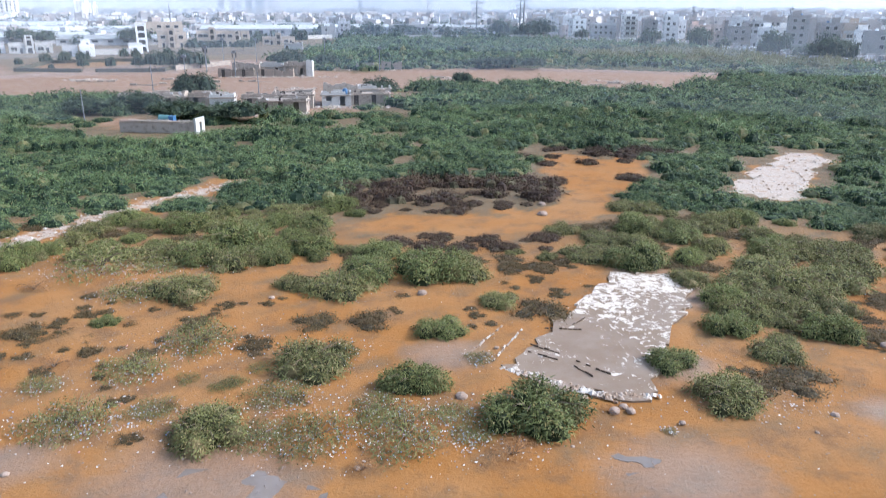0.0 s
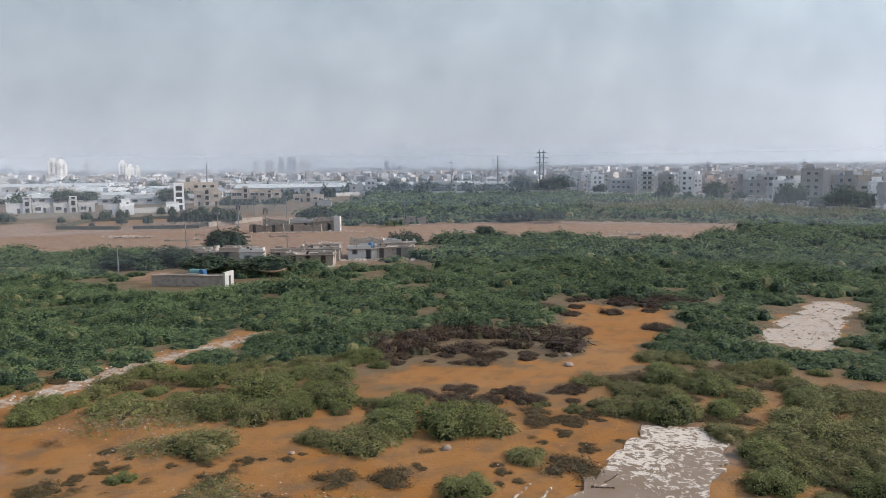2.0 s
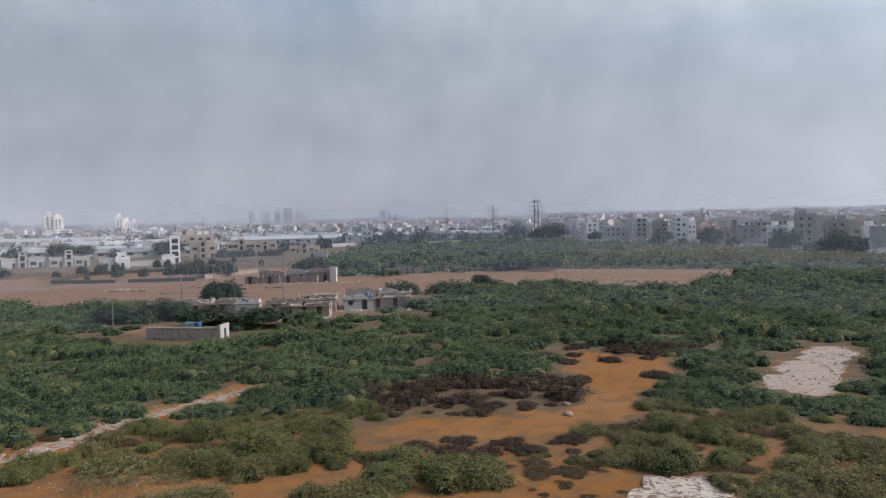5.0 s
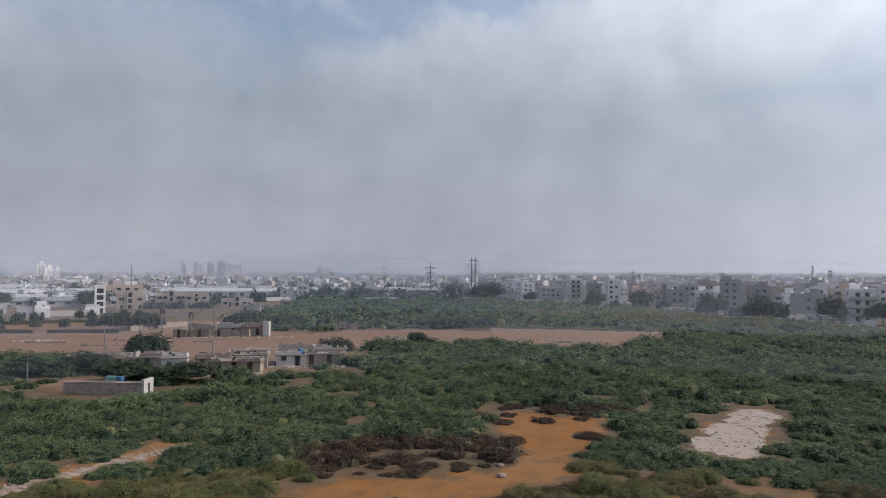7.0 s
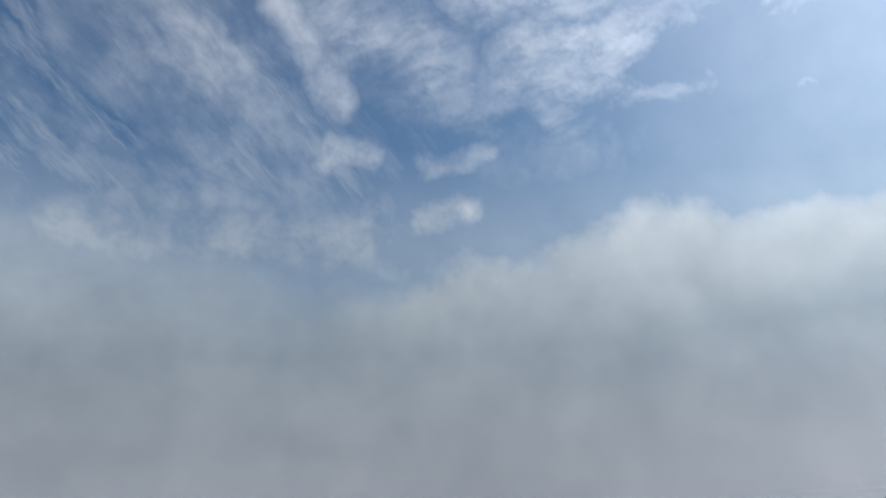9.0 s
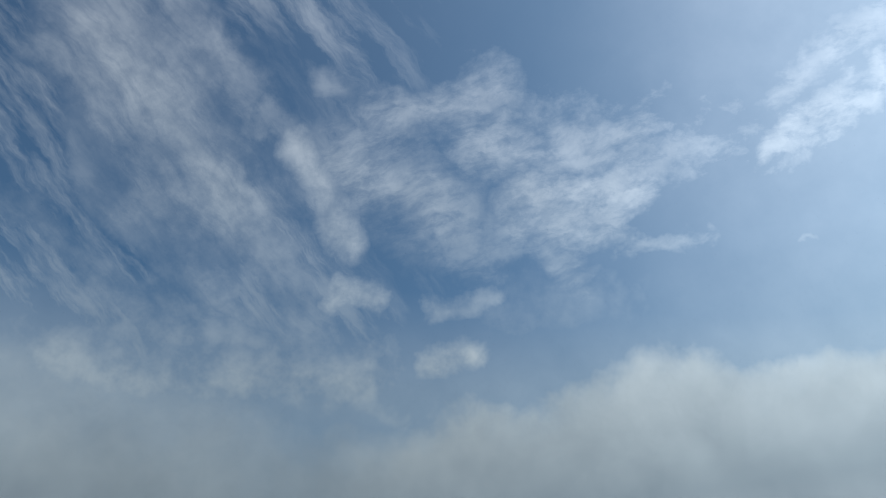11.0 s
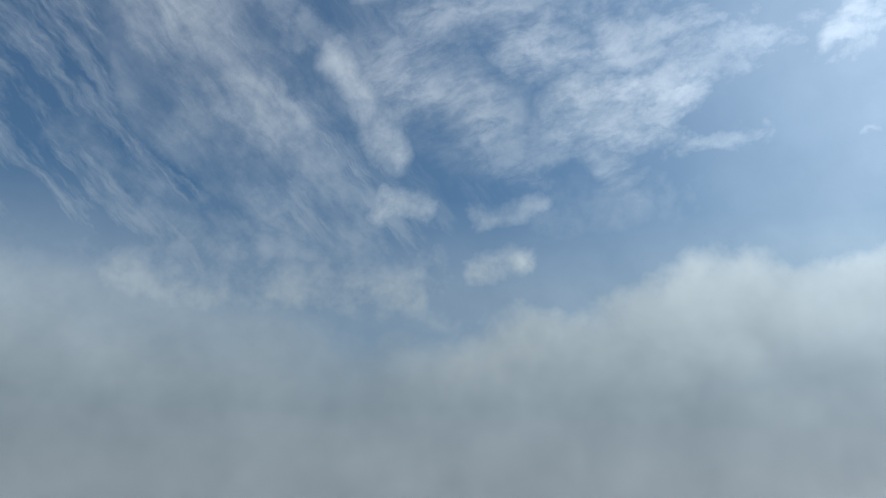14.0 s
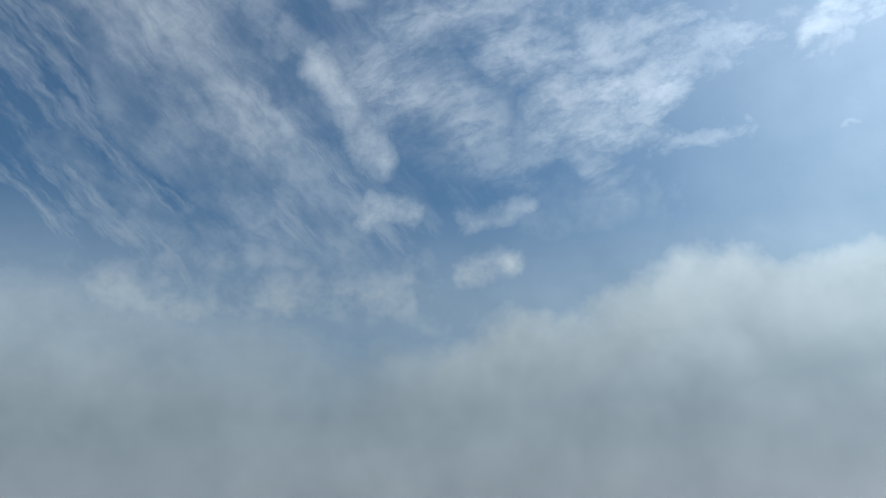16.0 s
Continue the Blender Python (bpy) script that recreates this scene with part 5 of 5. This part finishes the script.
for x, y, h in ((112, 470, 19), (150, 450, 21), (176, 380, 20), (205, 330, 21), (-60, 700, 22), (250, 420, 24)):
    pole(x, y, h, 0.3, "roof-high steel antenna mast among the houses", ((h - 1.5, 0.9), (h - 3.5, 0.9)))
for x, y, h in ((-52.5, 108.2, 5.2), (-58, 170, 7), (-52, 190, 7), (-64, 205, 7.5), (-61, 250, 8), (-72, 250, 8), (-40, 262, 8), (-32, 131, 6), (-17, 213, 7), (-66, 212, 7), (-58, 150, 6)):
    pole(x, y, h, 0.13, "slim grey utility pole on the open ground", ((h - 0.6, 0.5),) if h > 6.5 else (), "utility_pole", lean=1.5 if h < 6 else 0.3, category="pole")


# ---- ruined and humble houses of the settlement ----
def broken_wall(s, x0, y0, x1, y1, h, r, gaps=(), ragged=0.5, thick=0.25):
    """A wall from short lengths of uneven height; gaps are (start, end, sill, head) along it."""
    n = math.hypot(x1 - x0, y1 - y0)
    m = pose(x0, y0, 0, 0, 0, math.degrees(math.atan2(y1 - y0, x1 - x0)))
    cuts = sorted({0.0, n, *[q for g in gaps for q in g[:2]], *np.arange(0.7, n, 0.7).tolist()})
    cuts = [c for i, c in enumerate(cuts) if i == 0 or c - cuts[i - 1] > 0.02]
    tops, hh = [], h
    for a in cuts[:-1]:
        hh = min(h, max(h * (1 - ragged), hh + r.choice((-0.25, 0.0, 0.0, 0.25)) * (1 if ragged > 0.05 else 0)))
        tops.append(round(hh, 2))
    rows = sorted({-0.15, *tops, *[round(q, 2) for g in gaps for q in g[2:] if q > 0.05]})
    solid = {}
    for i, (a, b) in enumerate(zip(cuts, cuts[1:])):
        gap = [g for g in gaps if g[0] <= a + 0.03 and b <= g[1] + 0.03]
        for j, (lo, hi) in enumerate(zip(rows, rows[1:])):
            full = hi <= tops[i] + 0.001
            if gap and lo >= gap[0][2] - 0.16 and hi <= gap[0][3] + 0.001 and (lo >= gap[0][2] - 0.001 or gap[0][2] < 0.05):
                full = False
            if full:
                solid[i, j] = True
    ids, v, f = {}, [], []

    def at(i, j, k):
        if (i, j, k) not in ids:
            ids[i, j, k] = len(v)
            v.append(tuple(m @ Vector((cuts[i], (k - 0.5) * thick, rows[j]))))
        return ids[i, j, k]

    for i, j in solid:
        f.append((at(i, j, 0), at(i + 1, j, 0), at(i + 1, j + 1, 0), at(i, j + 1, 0)))
        f.append((at(i, j, 1), at(i, j + 1, 1), at(i + 1, j + 1, 1), at(i + 1, j, 1)))
        if (i - 1, j) not in solid:
            f.append((at(i, j, 0), at(i, j + 1, 0), at(i, j + 1, 1), at(i, j, 1)))
        if (i + 1, j) not in solid:
            f.append((at(i + 1, j, 0), at(i + 1, j, 1), at(i + 1, j + 1, 1), at(i + 1, j + 1, 0)))
        if (i, j - 1) not in solid:
            f.append((at(i, j, 0), at(i, j, 1), at(i + 1, j, 1), at(i + 1, j, 0)))
        if (i, j + 1) not in solid:
            f.append((at(i, j + 1, 0), at(i + 1, j + 1, 0), at(i + 1, j + 1, 1), at(i, j + 1, 1)))
    if f:
        s.f.append(np.array(f) + s.n)
        s.n += len(v)
        s.v.append(np.array(v))
        s.t.append(np.zeros(len(v)))


def hovel(x, y, w, d, h, turn, mat, label, seed, roof=True, ragged=0.25):
    r = random.Random(seed)
    root = tagged(new("hut"), label, "house", "huts of the settlement")
    root.matrix_basis = pose(x, y, 0, 0, 0, turn)
    openings = []
    at = 0.8
    while at < w - 1.6:
        if r.random() < 0.5:
            openings.append((at, at + 0.9, 0.0, 2.0))
        else:
            openings.append((at, at + 0.9, 1.0, 1.9))
        at += r.uniform(2.0, 3.2)
    s = Solid()
    broken_wall(s, -w / 2, 0, w / 2, 0, h, r, openings, ragged)
    part("front_wall", s.mesh("front_wall", mat), root)
    for (a, b, c, e) in ((-w / 2 + 0.125, 0.125, -w / 2 + 0.125, d - 0.125), (w / 2 - 0.125, 0.125, w / 2 - 0.125, d - 0.125)):
        s = Solid()
        broken_wall(s, a, b, c, e, h, r, ((d * 0.4, d * 0.4 + 0.8, 1.0, 1.8),), ragged)
        part("side_wall", s.mesh("side_wall", mat), root)
    s = Solid()
    broken_wall(s, -w / 2, d, w / 2, d, h, r, (), ragged)
    part("rear_wall", s.mesh("rear_wall", mat), root)
    if roof:
        lo = h * (1 - ragged) - 0.22
        part("roof_slab", Solid().box(-w / 2 - 0.3, -0.35, lo, w / 2 + 0.3, d - 0.14, lo + 0.16).mesh("roof_slab", OLD_BRICK), root)
        for i in range(5):
            a, b = r.uniform(-w / 2 + 0.4, w / 2 - 1), r.uniform(0.4, d - 1)
            part("roof_junk", Solid().box(a, b, lo + 0.164, a + r.uniform(0.3, 1.1), b + r.uniform(0.3, 0.7), lo + r.uniform(0.35, 0.8)).mesh("roof_junk", r.choice((OLD_PLASTER, DOOR, WHITE_WALL, OLD_BRICK))), root)
    for a, b, c, e in openings:
        if c == 0.0 and r.random() < 0.7:
            part("door", Solid().box(a - w / 2 + 0.03, 0.05, 0.01, b - w / 2 - 0.03, 0.1, 1.95).mesh("door", DOOR), root)
    return root


P, B, W = OLD_PLASTER, OLD_BRICK, WHITE_WALL
for i, (x, y, w, d, h, turn, mat, roof, ragged, label) in enumerate((
        (-18.2, 130.5, 5.2, 4.0, 2.6, 8, W, True, 0.2, "pale ruined hut with a slab roof beside the bushes"),
        (-18.0, 134.6, 6.2, 4.0, 3.5, 8, P, False, 0.25, "roofless pale ruin with stained tall walls"),
        (-12.0, 136.2, 6.0, 3.4, 3.1, 6, W, True, 0.15, "whitewashed hut with a flat roof and clutter"),
        (-12.6, 132.8, 7.2, 3.0, 2.3, 6, P, True, 0.1, "low pale lean-to with a long slab roof"),
        (-26.0, 121.5, 8.0, 4.0, 2.4, 3, P, True, 0.15, "stained hut with dark doorways and a flat roof"),
        (-31.0, 127.0, 6.0, 4.0, 2.5, 4, B, True, 0.2, "bare-block hut with rubble on its roof"),
        (-25.5, 128.0, 7.0, 4.0, 2.8, 4, P, True, 0.15, "long stained plaster hut with a flat roof"),
        (-36.0, 122.0, 4.0, 3.6, 3.0, 10, W, True, 0.15, "small whitewashed hut with a flat roof"),
        (-41.0, 128.0, 5.0, 4.0, 2.6, 8, B, True, 0.2, "small bare-block hut among bushes"),
        (-47.0, 127.0, 6.0, 4.0, 2.7, 8, P, True, 0.25, "small plastered hut with a broken wall"),
        (-54.0, 130.0, 5.0, 3.0, 2.2, 8, P, False, 0.5, "crumbled pale walls of a small ruin"),
        (-50.5, 195.0, 7.0, 4.0, 3.4, 2, P, False, 0.45, "roofless ruin with broken pale walls"),
        (-44.0, 196.5, 6.0, 4.0, 3.2, 2, W, True, 0.3, "broken whitewashed ruin with a slab roof"),
        (-37.0, 195.0, 7.0, 5.0, 3.5, 2, P, True, 0.25, "pale ruined house with a flat roof"),
        (-33.8, 194.0, 1.6, 3.0, 4.0, 2, W, False, 0.1, "tall white wall end of a ruined house"),
        (-52.0, 190.5, 9.0, 2.0, 2.2, 2, B, False, 0.6, "low broken brick wall of a ruin"),
        (-42.0, 191.0, 9.0, 2.0, 2.0, 2, B, False, 0.5, "low crumbling block wall before a ruin"),
        (-21.5, 216.0, 5.0, 3.0, 2.0, 4, P, False, 0.3, "small broken hut at the edge of the thicket"),
        (-14.0, 219.0, 6.0, 3.0, 2.2, 4, B, False, 0.4, "low broken hut by the far bushes"),
        (-64.0, 330.0, 8.0, 5.0, 3.2, 8, W, True, 0.1, "small white house behind the far thicket"))):
    hovel(x, y, w, d, h, turn, mat, label, 300 + i, roof, ragged)
for x, y, turn, n in ((-61, 176, 4, 9), (-68, 182, 6, 7), (-70, 168, 3, 6), (-48, 178, 0, 8), (-86, 176, 5, 9), (30, 172, -6, 9), (40, 176, -6, 8), (18, 178, -4, 7), (-4, 190, 0, 9), (-20, 160, 3, 6), (-6, 162, 10, 7)):
    s = Solid()
    broken_wall(s, 0, 0, n, 0, 0.45, random.Random(int(x * 7 + y)), (), 0.8, 0.5)
    w = tagged(new("wall_footing", s.mesh("wall_footing", OLD_PLASTER)), "low pale footing of a demolished wall on sand", "wall", "footings on the sand")
    w.matrix_basis = pose(x, y, 0, 0, 0, turn)

# the long walled pen with an odd white end
pen = tagged(new("roofless_shed"), "long low whitewashed shed without a roof among bushes", "shed")
pen.matrix_basis = pose(-33.3, 99.6, 0, 0, 0, 171)
rr = random.Random(5)
for name, q in (("front_wall", (0.15, 0, 11.2, 0)), ("rear_wall", (0.15, -2.2, 11.2, -2.2))):
    s = Solid()
    broken_wall(s, *q, 1.5, rr, (), 0.06, 0.3)
    part(name, s.mesh(name, OLD_PLASTER), pen)
part("end_wall", Solid().box(-0.15, -2.4, -0.1, 0.14, -1.5, 2.1).box(-0.15, -0.9, -0.1, 0.14, 0.2, 2.1).box(-0.15, -1.5, 1.5, 0.14, -0.9, 2.1).mesh("end_wall", WHITE_WALL), pen)
part("coping", Solid().box(0.2, -0.25, 1.52, 11.1, 0.25, 1.64).mesh("coping", OLD_BRICK), pen)


# stalls, carts, sheets and low walls along the road before the town
rs, stalls, sheets = random.Random(91), Solid(), Solid()
for i in range(260):
    t = rs.random()
    x, y = np.interp(t, [0, 0.25, 0.45, 0.7, 1], [76, 100, 124, 128, 146]), np.interp(t, [0, 0.25, 0.45, 0.7, 1], [436, 404, 366, 292, 236])
    x, y = x + rs.gauss(8, 5), y + rs.gauss(4, 5)
    w, d, h = rs.uniform(0.8, 3.5), rs.uniform(0.8, 2.0), rs.choice((0.8, 1.4, 2.2, 2.6))
    m = pose(x, y, 0, 0, 0, rs.uniform(-40, 10))
    if rs.random() < 0.55:
        stalls.box(-w / 2, 0, -0.1, w / 2, d, h, rs.random(), m)
    else:
        for sx in (-w / 2, w / 2 - 0.1):
            stalls.box(sx, 0, -0.1, sx + 0.1, 0.1, h, 0.0, m)
        stalls.box(-w / 2, -0.6, h, w / 2, d, h + 0.1, rs.choice((0.9, 1.0, 0.75, 0.3)), m)
tagged(new("roadside_stalls", stalls.mesh("roadside_stalls", TOWN, True)), "jumble of pale and dark roadside stalls before the houses", "stall", kind="stuff")

# ---- truck, cars ----
def car(x, y, turn, paint, label, length=4.2, tall=1.45):
    root = tagged(new("car"), label, "car", "vehicles by the houses")
    root.matrix_basis = pose(x, y, 0, 0, 0, turn)
    bm = bmesh.new()
    bmesh.ops.create_cube(bm, size=1, matrix=Matrix.Translation((0, 0, 0.62)) @ Matrix.Diagonal((length, 1.7, 0.6, 1)))
    bmesh.ops.bevel(bm, geom=bm.edges[:], offset=0.12, segments=2, affect="EDGES")
    me = bpy.data.meshes.new("body")
    bm.to_mesh(me)
    me.materials.append(paint)
    part("body", me, root)
    v = np.array([(-length * 0.36, -0.78, 0.9), (length * 0.28, -0.78, 0.9), (length * 0.28, 0.78, 0.9), (-length * 0.36, 0.78, 0.9), (-length * 0.26, -0.66, tall), (length * 0.12, -0.66, tall), (length * 0.12, 0.66, tall), (-length * 0.26, 0.66, tall)])
    part("cabin", mesh_of("cabin", v, CUBE_F, DARK), root)
    part("roof", Solid().box(-length * 0.26, -0.66, tall + 0.004, length * 0.12, 0.66, tall + 0.05).mesh("roof", paint), root)
    for sx in (-0.31, 0.31):
        for sy in (-0.82, 0.82):
            V, F = tube([(sx * length, sy - 0.1, 0.32), (sx * length, sy + 0.1, 0.32)], (0.32, 0.32), 12)
            part("wheel", mesh_of("wheel", V, F, RUBBER), root)


for i, (x, y, turn) in enumerate(((128, 300, 60), (133, 285, 55), (131, 297, 50), (134, 262, 60), (140, 246, 60), (139, 255, 70), (145, 240, 50), (116, 372, 60), (121, 352, 60), (122, 346, 60), (108, 400, 55), (150, 232, 40), (126, 318, 75))):
    car(x, y, turn, CAR_WHITE if i % 3 else CAR_DARK, "white car parked before the town houses" if i % 3 else "dark car parked before the town houses")
# a covered truck behind the long shed
tk = tagged(new("truck"), "small truck with a pale green canopy and blue cab", "truck")
tk.matrix_basis = pose(-38.6, 103.6, 0, 0, 0, -8) @ Matrix.Diagonal((0.42, 0.5, 0.68, 1))
part("cab", Solid().box(1.2, -0.95, 0.5, 2.8, 0.95, 2.9).mesh("cab", BLUE), tk)
part("load_bed", Solid().box(-2.6, -1.0, 0.6, 1.15, 1.0, 1.5).mesh("load_bed", CAR_DARK), tk)
V, F = tube([(-2.6, 0, 1.9), (1.1, 0, 1.9)], (1.15, 1.15), 14)
part("canopy", mesh_of("canopy", V, F, TEAL, smooth=True), tk)
for sx in (-1.7, 1.9):
    for sy in (-0.9, 0.9):
        V, F = tube([(sx, sy - 0.12, 0.42), (sx, sy + 0.12, 0.42)], (0.42, 0.42), 12)
        part("wheel", mesh_of("wheel", V, F, RUBBER), tk)
tank = tagged(new("water_drum"), "dark blue plastic drum on the ruin's roof", "drum")
V, F = tube([(0, 0, 0), (0, 0, 0.9), (0, 0, 1.05), (0, 0, 1.1)], (0.45, 0.45, 0.3, 0.02), 12)
part("shell", mesh_of("shell", V, F, BLUE, smooth=True), tank)
tank.location = (-16.8, 131.6, 2.03)

# ---- stones, litter and rubble ----
def stone(x, y, size, seed, label="rough reddish stone lying on bare earth"):
    r = random.Random(seed)
    bm = bmesh.new()
    bmesh.ops.create_icosphere(bm, subdivisions=2, radius=size)
    for v in bm.verts:
        v.co *= 0.75 + 0.45 * (0.5 + 0.5 * noise.noise(v.co * (1.6 / size) + Vector((seed, 0, 0))))
        v.co.z = max(v.co.z * 0.6, -size * 0.2)
    me = bpy.data.meshes.new("stone")
    bm.to_mesh(me)
    me.materials.append(STONE)
    ob = tagged(new("stone", me), label, "stone", "stones on the earth")
    ob.matrix_basis = pose(x, y, size * 0.18, 0, 0, r.uniform(0, 360))


for i, (x, y, s) in enumerate(((1.0, 28.1, 0.30), (7.4, 26.9, 0.26), (7.9, 27.3, 0.2), (8.1, 26.9, 0.22), (6.3, 28.0, 0.22), (16.6, 26.6, 0.2), (-1.0, 40.3, 0.34), (9.0, 61.5, 0.35), (8.6, 58.2, 0.45), (22.6, 33.2, 0.3), (2.4, 32.3, 0.16), (2.9, 33.0, 0.14), (10.0, 26.0, 0.15),
                               (-9.8, 39.6, 0.2), (-16.4, 31.5, 0.12), (-3.0, 22.9, 0.14), (-15.7, 22.5, 0.16), (13.8, 29.9, 0.12), (5.2, 24.3, 0.1), (15.2, 25.3, 0.1))):
    stone(x, y, s, 50 + i)


def scatter_bits(name, spots, size, mat, label, seed, category="litter"):
    """Small crumpled pieces lying on the ground: each a bent four-sided flake with thickness."""
    r = np.random.default_rng(seed)
    k = len(spots)
    c = np.c_[np.array(spots), np.zeros(k)]
    s = size * r.uniform(0.4, 1.5, k)[:, None, None]
    base = np.array([(-1, -0.7, 0), (1, -0.6, 0.1), (0.9, 0.7, 0), (-0.8, 0.8, 0.15), (0.05, 0.0, 0.75)])
    a = r.uniform(0, 6.28, k)
    rot = np.stack([np.stack([np.cos(a), -np.sin(a), 0 * a], 1), np.stack([np.sin(a), np.cos(a), 0 * a], 1), np.stack([0 * a, 0 * a, 1 + 0 * a], 1)], 1)
    V = np.einsum("nij,nkj->nki", rot, (base[None] + r.normal(0, 0.18, (k, 5, 3))) * s)
    V[:, :, 2] = np.abs(V[:, :, 2]) * 0.9
    V = (V + c[:, None, :] + np.array([0, 0, 0.05])).reshape(-1, 3)
    tri = np.array([(0, 1, 4), (1, 2, 4), (2, 3, 4), (3, 0, 4)])
    F = (tri[None] + 5 * np.arange(k)[:, None, None]).reshape(-1, 3)
    tagged(new(name, mesh_of(name, V, F, mat)), label, category, kind="stuff")


rl = random.Random(31)
bits = []
for x, y, R in NEAR_t:
    for i in range(int(130 * R)):
        bits.append((x + rl.gauss(0, R * 0.55), y + rl.gauss(0, R * 0.5)))
for cx, cy, sx, sy, n in ((-21, 45, 3.5, 1.4, 420), (-4, 26, 5.5, 1.8, 500), (-11, 33, 3.0, 1.2, 260), (14.6, 27.2, 1.6, 0.7, 120), (-15, 25.6, 2.0, 0.7, 300), (1, 25.5, 2.5, 1.2, 260), (-5, 28, 2, 1.5, 200), (0, 33, 13, 7, 260), (19, 36, 6, 4, 90)):
    bits += [(cx + rl.gauss(0, sx), cy + rl.gauss(0, sy)) for i in range(n)]
scatter_bits("litter", bits, 0.034, LITTER, "scattered pale plastic and paper litter on earth", 3)
crumbs = [(rl.uniform(-30, 30), rl.uniform(19, 50)) for i in range(2600)] + [(rl.gauss(16, 1.6), rl.gauss(29, 1.2)) for i in range(160)] + [(rl.gauss(-18, 3), rl.gauss(33, 2)) for i in range(160)]
scatter_bits("rubble", crumbs, 0.034, STONE, "small stones and crumbs of earth", 4, "rubble")
edge_bits = []
for (x0, y0), (x1, y1) in zip(SLAB_EDGE, SLAB_EDGE[1:] + SLAB_EDGE[:1]):
    n = int(math.hypot(x1 - x0, y1 - y0) * 7)
    edge_bits += [(x0 + (x1 - x0) * rl.random() + rl.gauss(0, 0.22), y0 + (y1 - y0) * rl.random() + rl.gauss(0, 0.22)) for i in range(n)]
scatter_bits("broken_plaster", [(3.1 + (9.6 - 3.1) * t + rl.gauss(0, 0.15), 30.7 - 2.6 * min(1, t * 1.5) + rl.gauss(0, 0.12)) for t in [rl.random() for i in range(140)]], 0.13, LIME, "broken white plaster along the slab's edge", 6, "rubble")

white_bits = [(x, y) for x, y in [(rl.uniform(26, 48), rl.uniform(63, 87)) for i in range(900)] if inside(WHITE_EDGE, [x], [y])[0]]
white_bits += [(x + rl.gauss(0, 0.9), y + rl.gauss(0, 0.9)) for (x0, y0), (x1, y1) in zip(TRACK, TRACK[1:]) for x, y in [(x0 + (x1 - x0) * q, y0 + (y1 - y0) * q) for q in [rl.random() for i in range(70)]]]
scatter_bits("broken_plaster", white_bits, 0.12, LIME, "broken white plaster strewn on the pale ground", 8, "rubble")

heap = []
for cx, cy, n in ((-18, 128.5, 40), (-27, 119, 50), (-33, 124, 40), (-42, 124, 40), (-46, 190, 70), (-36, 191, 40), (-20, 214, 30), (-50, 127, 40), (-14, 130, 30), (-60, 172, 40), (-30, 160, 50), (20, 172, 50), (45, 180, 50), (-85, 180, 50), (0, 188, 30)):
    heap += [(cx + rl.gauss(0, 4.5), cy + rl.gauss(0, 1.2)) for i in range(n)]
scatter_bits("rubble", heap, 0.36, OLD_PLASTER, "heaps of pale rubble about the ruined huts", 12, "rubble")

# brick footings on the slab and beside it
def footing(x0, y0, x1, y1, seed, mat, label, h=0.12, thick=0.16, z=0.02):
    """A broken row of stones laid end to end."""
    r = random.Random(seed)
    root = tagged(new("footing"), label, "footing", "footings of the old house")
    root.matrix_basis = pose(x0, y0, z, 0, 0, math.degrees(math.atan2(y1 - y0, x1 - x0)))
    n, a = math.hypot(x1 - x0, y1 - y0), 0.0
    while a < n:
        b = a + r.uniform(0.2, 0.32)
        if r.random() < 0.82:
            o, t = r.uniform(-0.04, 0.04), h * r.uniform(0.6, 1.2)
            v = np.array([(a, o - thick / 2, 0), (b - 0.02, o - thick / 2, 0), (b - 0.02, o + thick / 2, 0), (a, o + thick / 2, 0), (a + 0.02, o - thick * 0.4, t), (b - 0.05, o - thick * 0.36, t * 0.9), (b - 0.04, o + thick * 0.4, t), (a + 0.03, o + thick * 0.38, t * 0.85)])
            part("brick", mesh_of("brick", v, CUBE_F, mat), root)
        a = b


for i, q in enumerate(((1.4, 32.2, 3.4, 35.6), (2.6, 31.6, 4.4, 35.2), (3.1, 30.6, 5.6, 28.9), (5.6, 28.8, 7.8, 27.6))):
    footing(*q, 70 + i, LIME, "line of pale broken footing stones in earth", 0.07, 0.1)
for i, q in enumerate(((4.6, 33.2, 5.9, 32.2), (4.4, 32.4, 5.6, 31.6), (6.6, 31.4, 7.8, 30.2), (6.4, 30.9, 7.0, 29.9), (5.6, 35.2, 7.4, 35.0), (7.2, 35.6, 8.0, 36.6))):
    footing(q[0], q[1], q[2], q[3], 90 + i, SCORCHED, "dark scorched line of wall stubs on the slab", 0.09, 0.05, 0.092)
# ---- distance haze over the plain, imitated by added see-through shells ----
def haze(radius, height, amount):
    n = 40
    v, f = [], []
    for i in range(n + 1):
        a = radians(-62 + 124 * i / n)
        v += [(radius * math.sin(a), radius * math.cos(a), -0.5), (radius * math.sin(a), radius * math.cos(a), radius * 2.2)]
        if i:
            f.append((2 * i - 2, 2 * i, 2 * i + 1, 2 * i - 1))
    ob = new("haze_shell", mesh_of("haze_shell", v, f, haze_material("haze_sheet", amount, height), smooth=True))
    tagged(ob, "bluish see-through shell that stands in for distance haze", "haze", kind="structure")


# added shells one behind the other, so far things turn paler and bluer
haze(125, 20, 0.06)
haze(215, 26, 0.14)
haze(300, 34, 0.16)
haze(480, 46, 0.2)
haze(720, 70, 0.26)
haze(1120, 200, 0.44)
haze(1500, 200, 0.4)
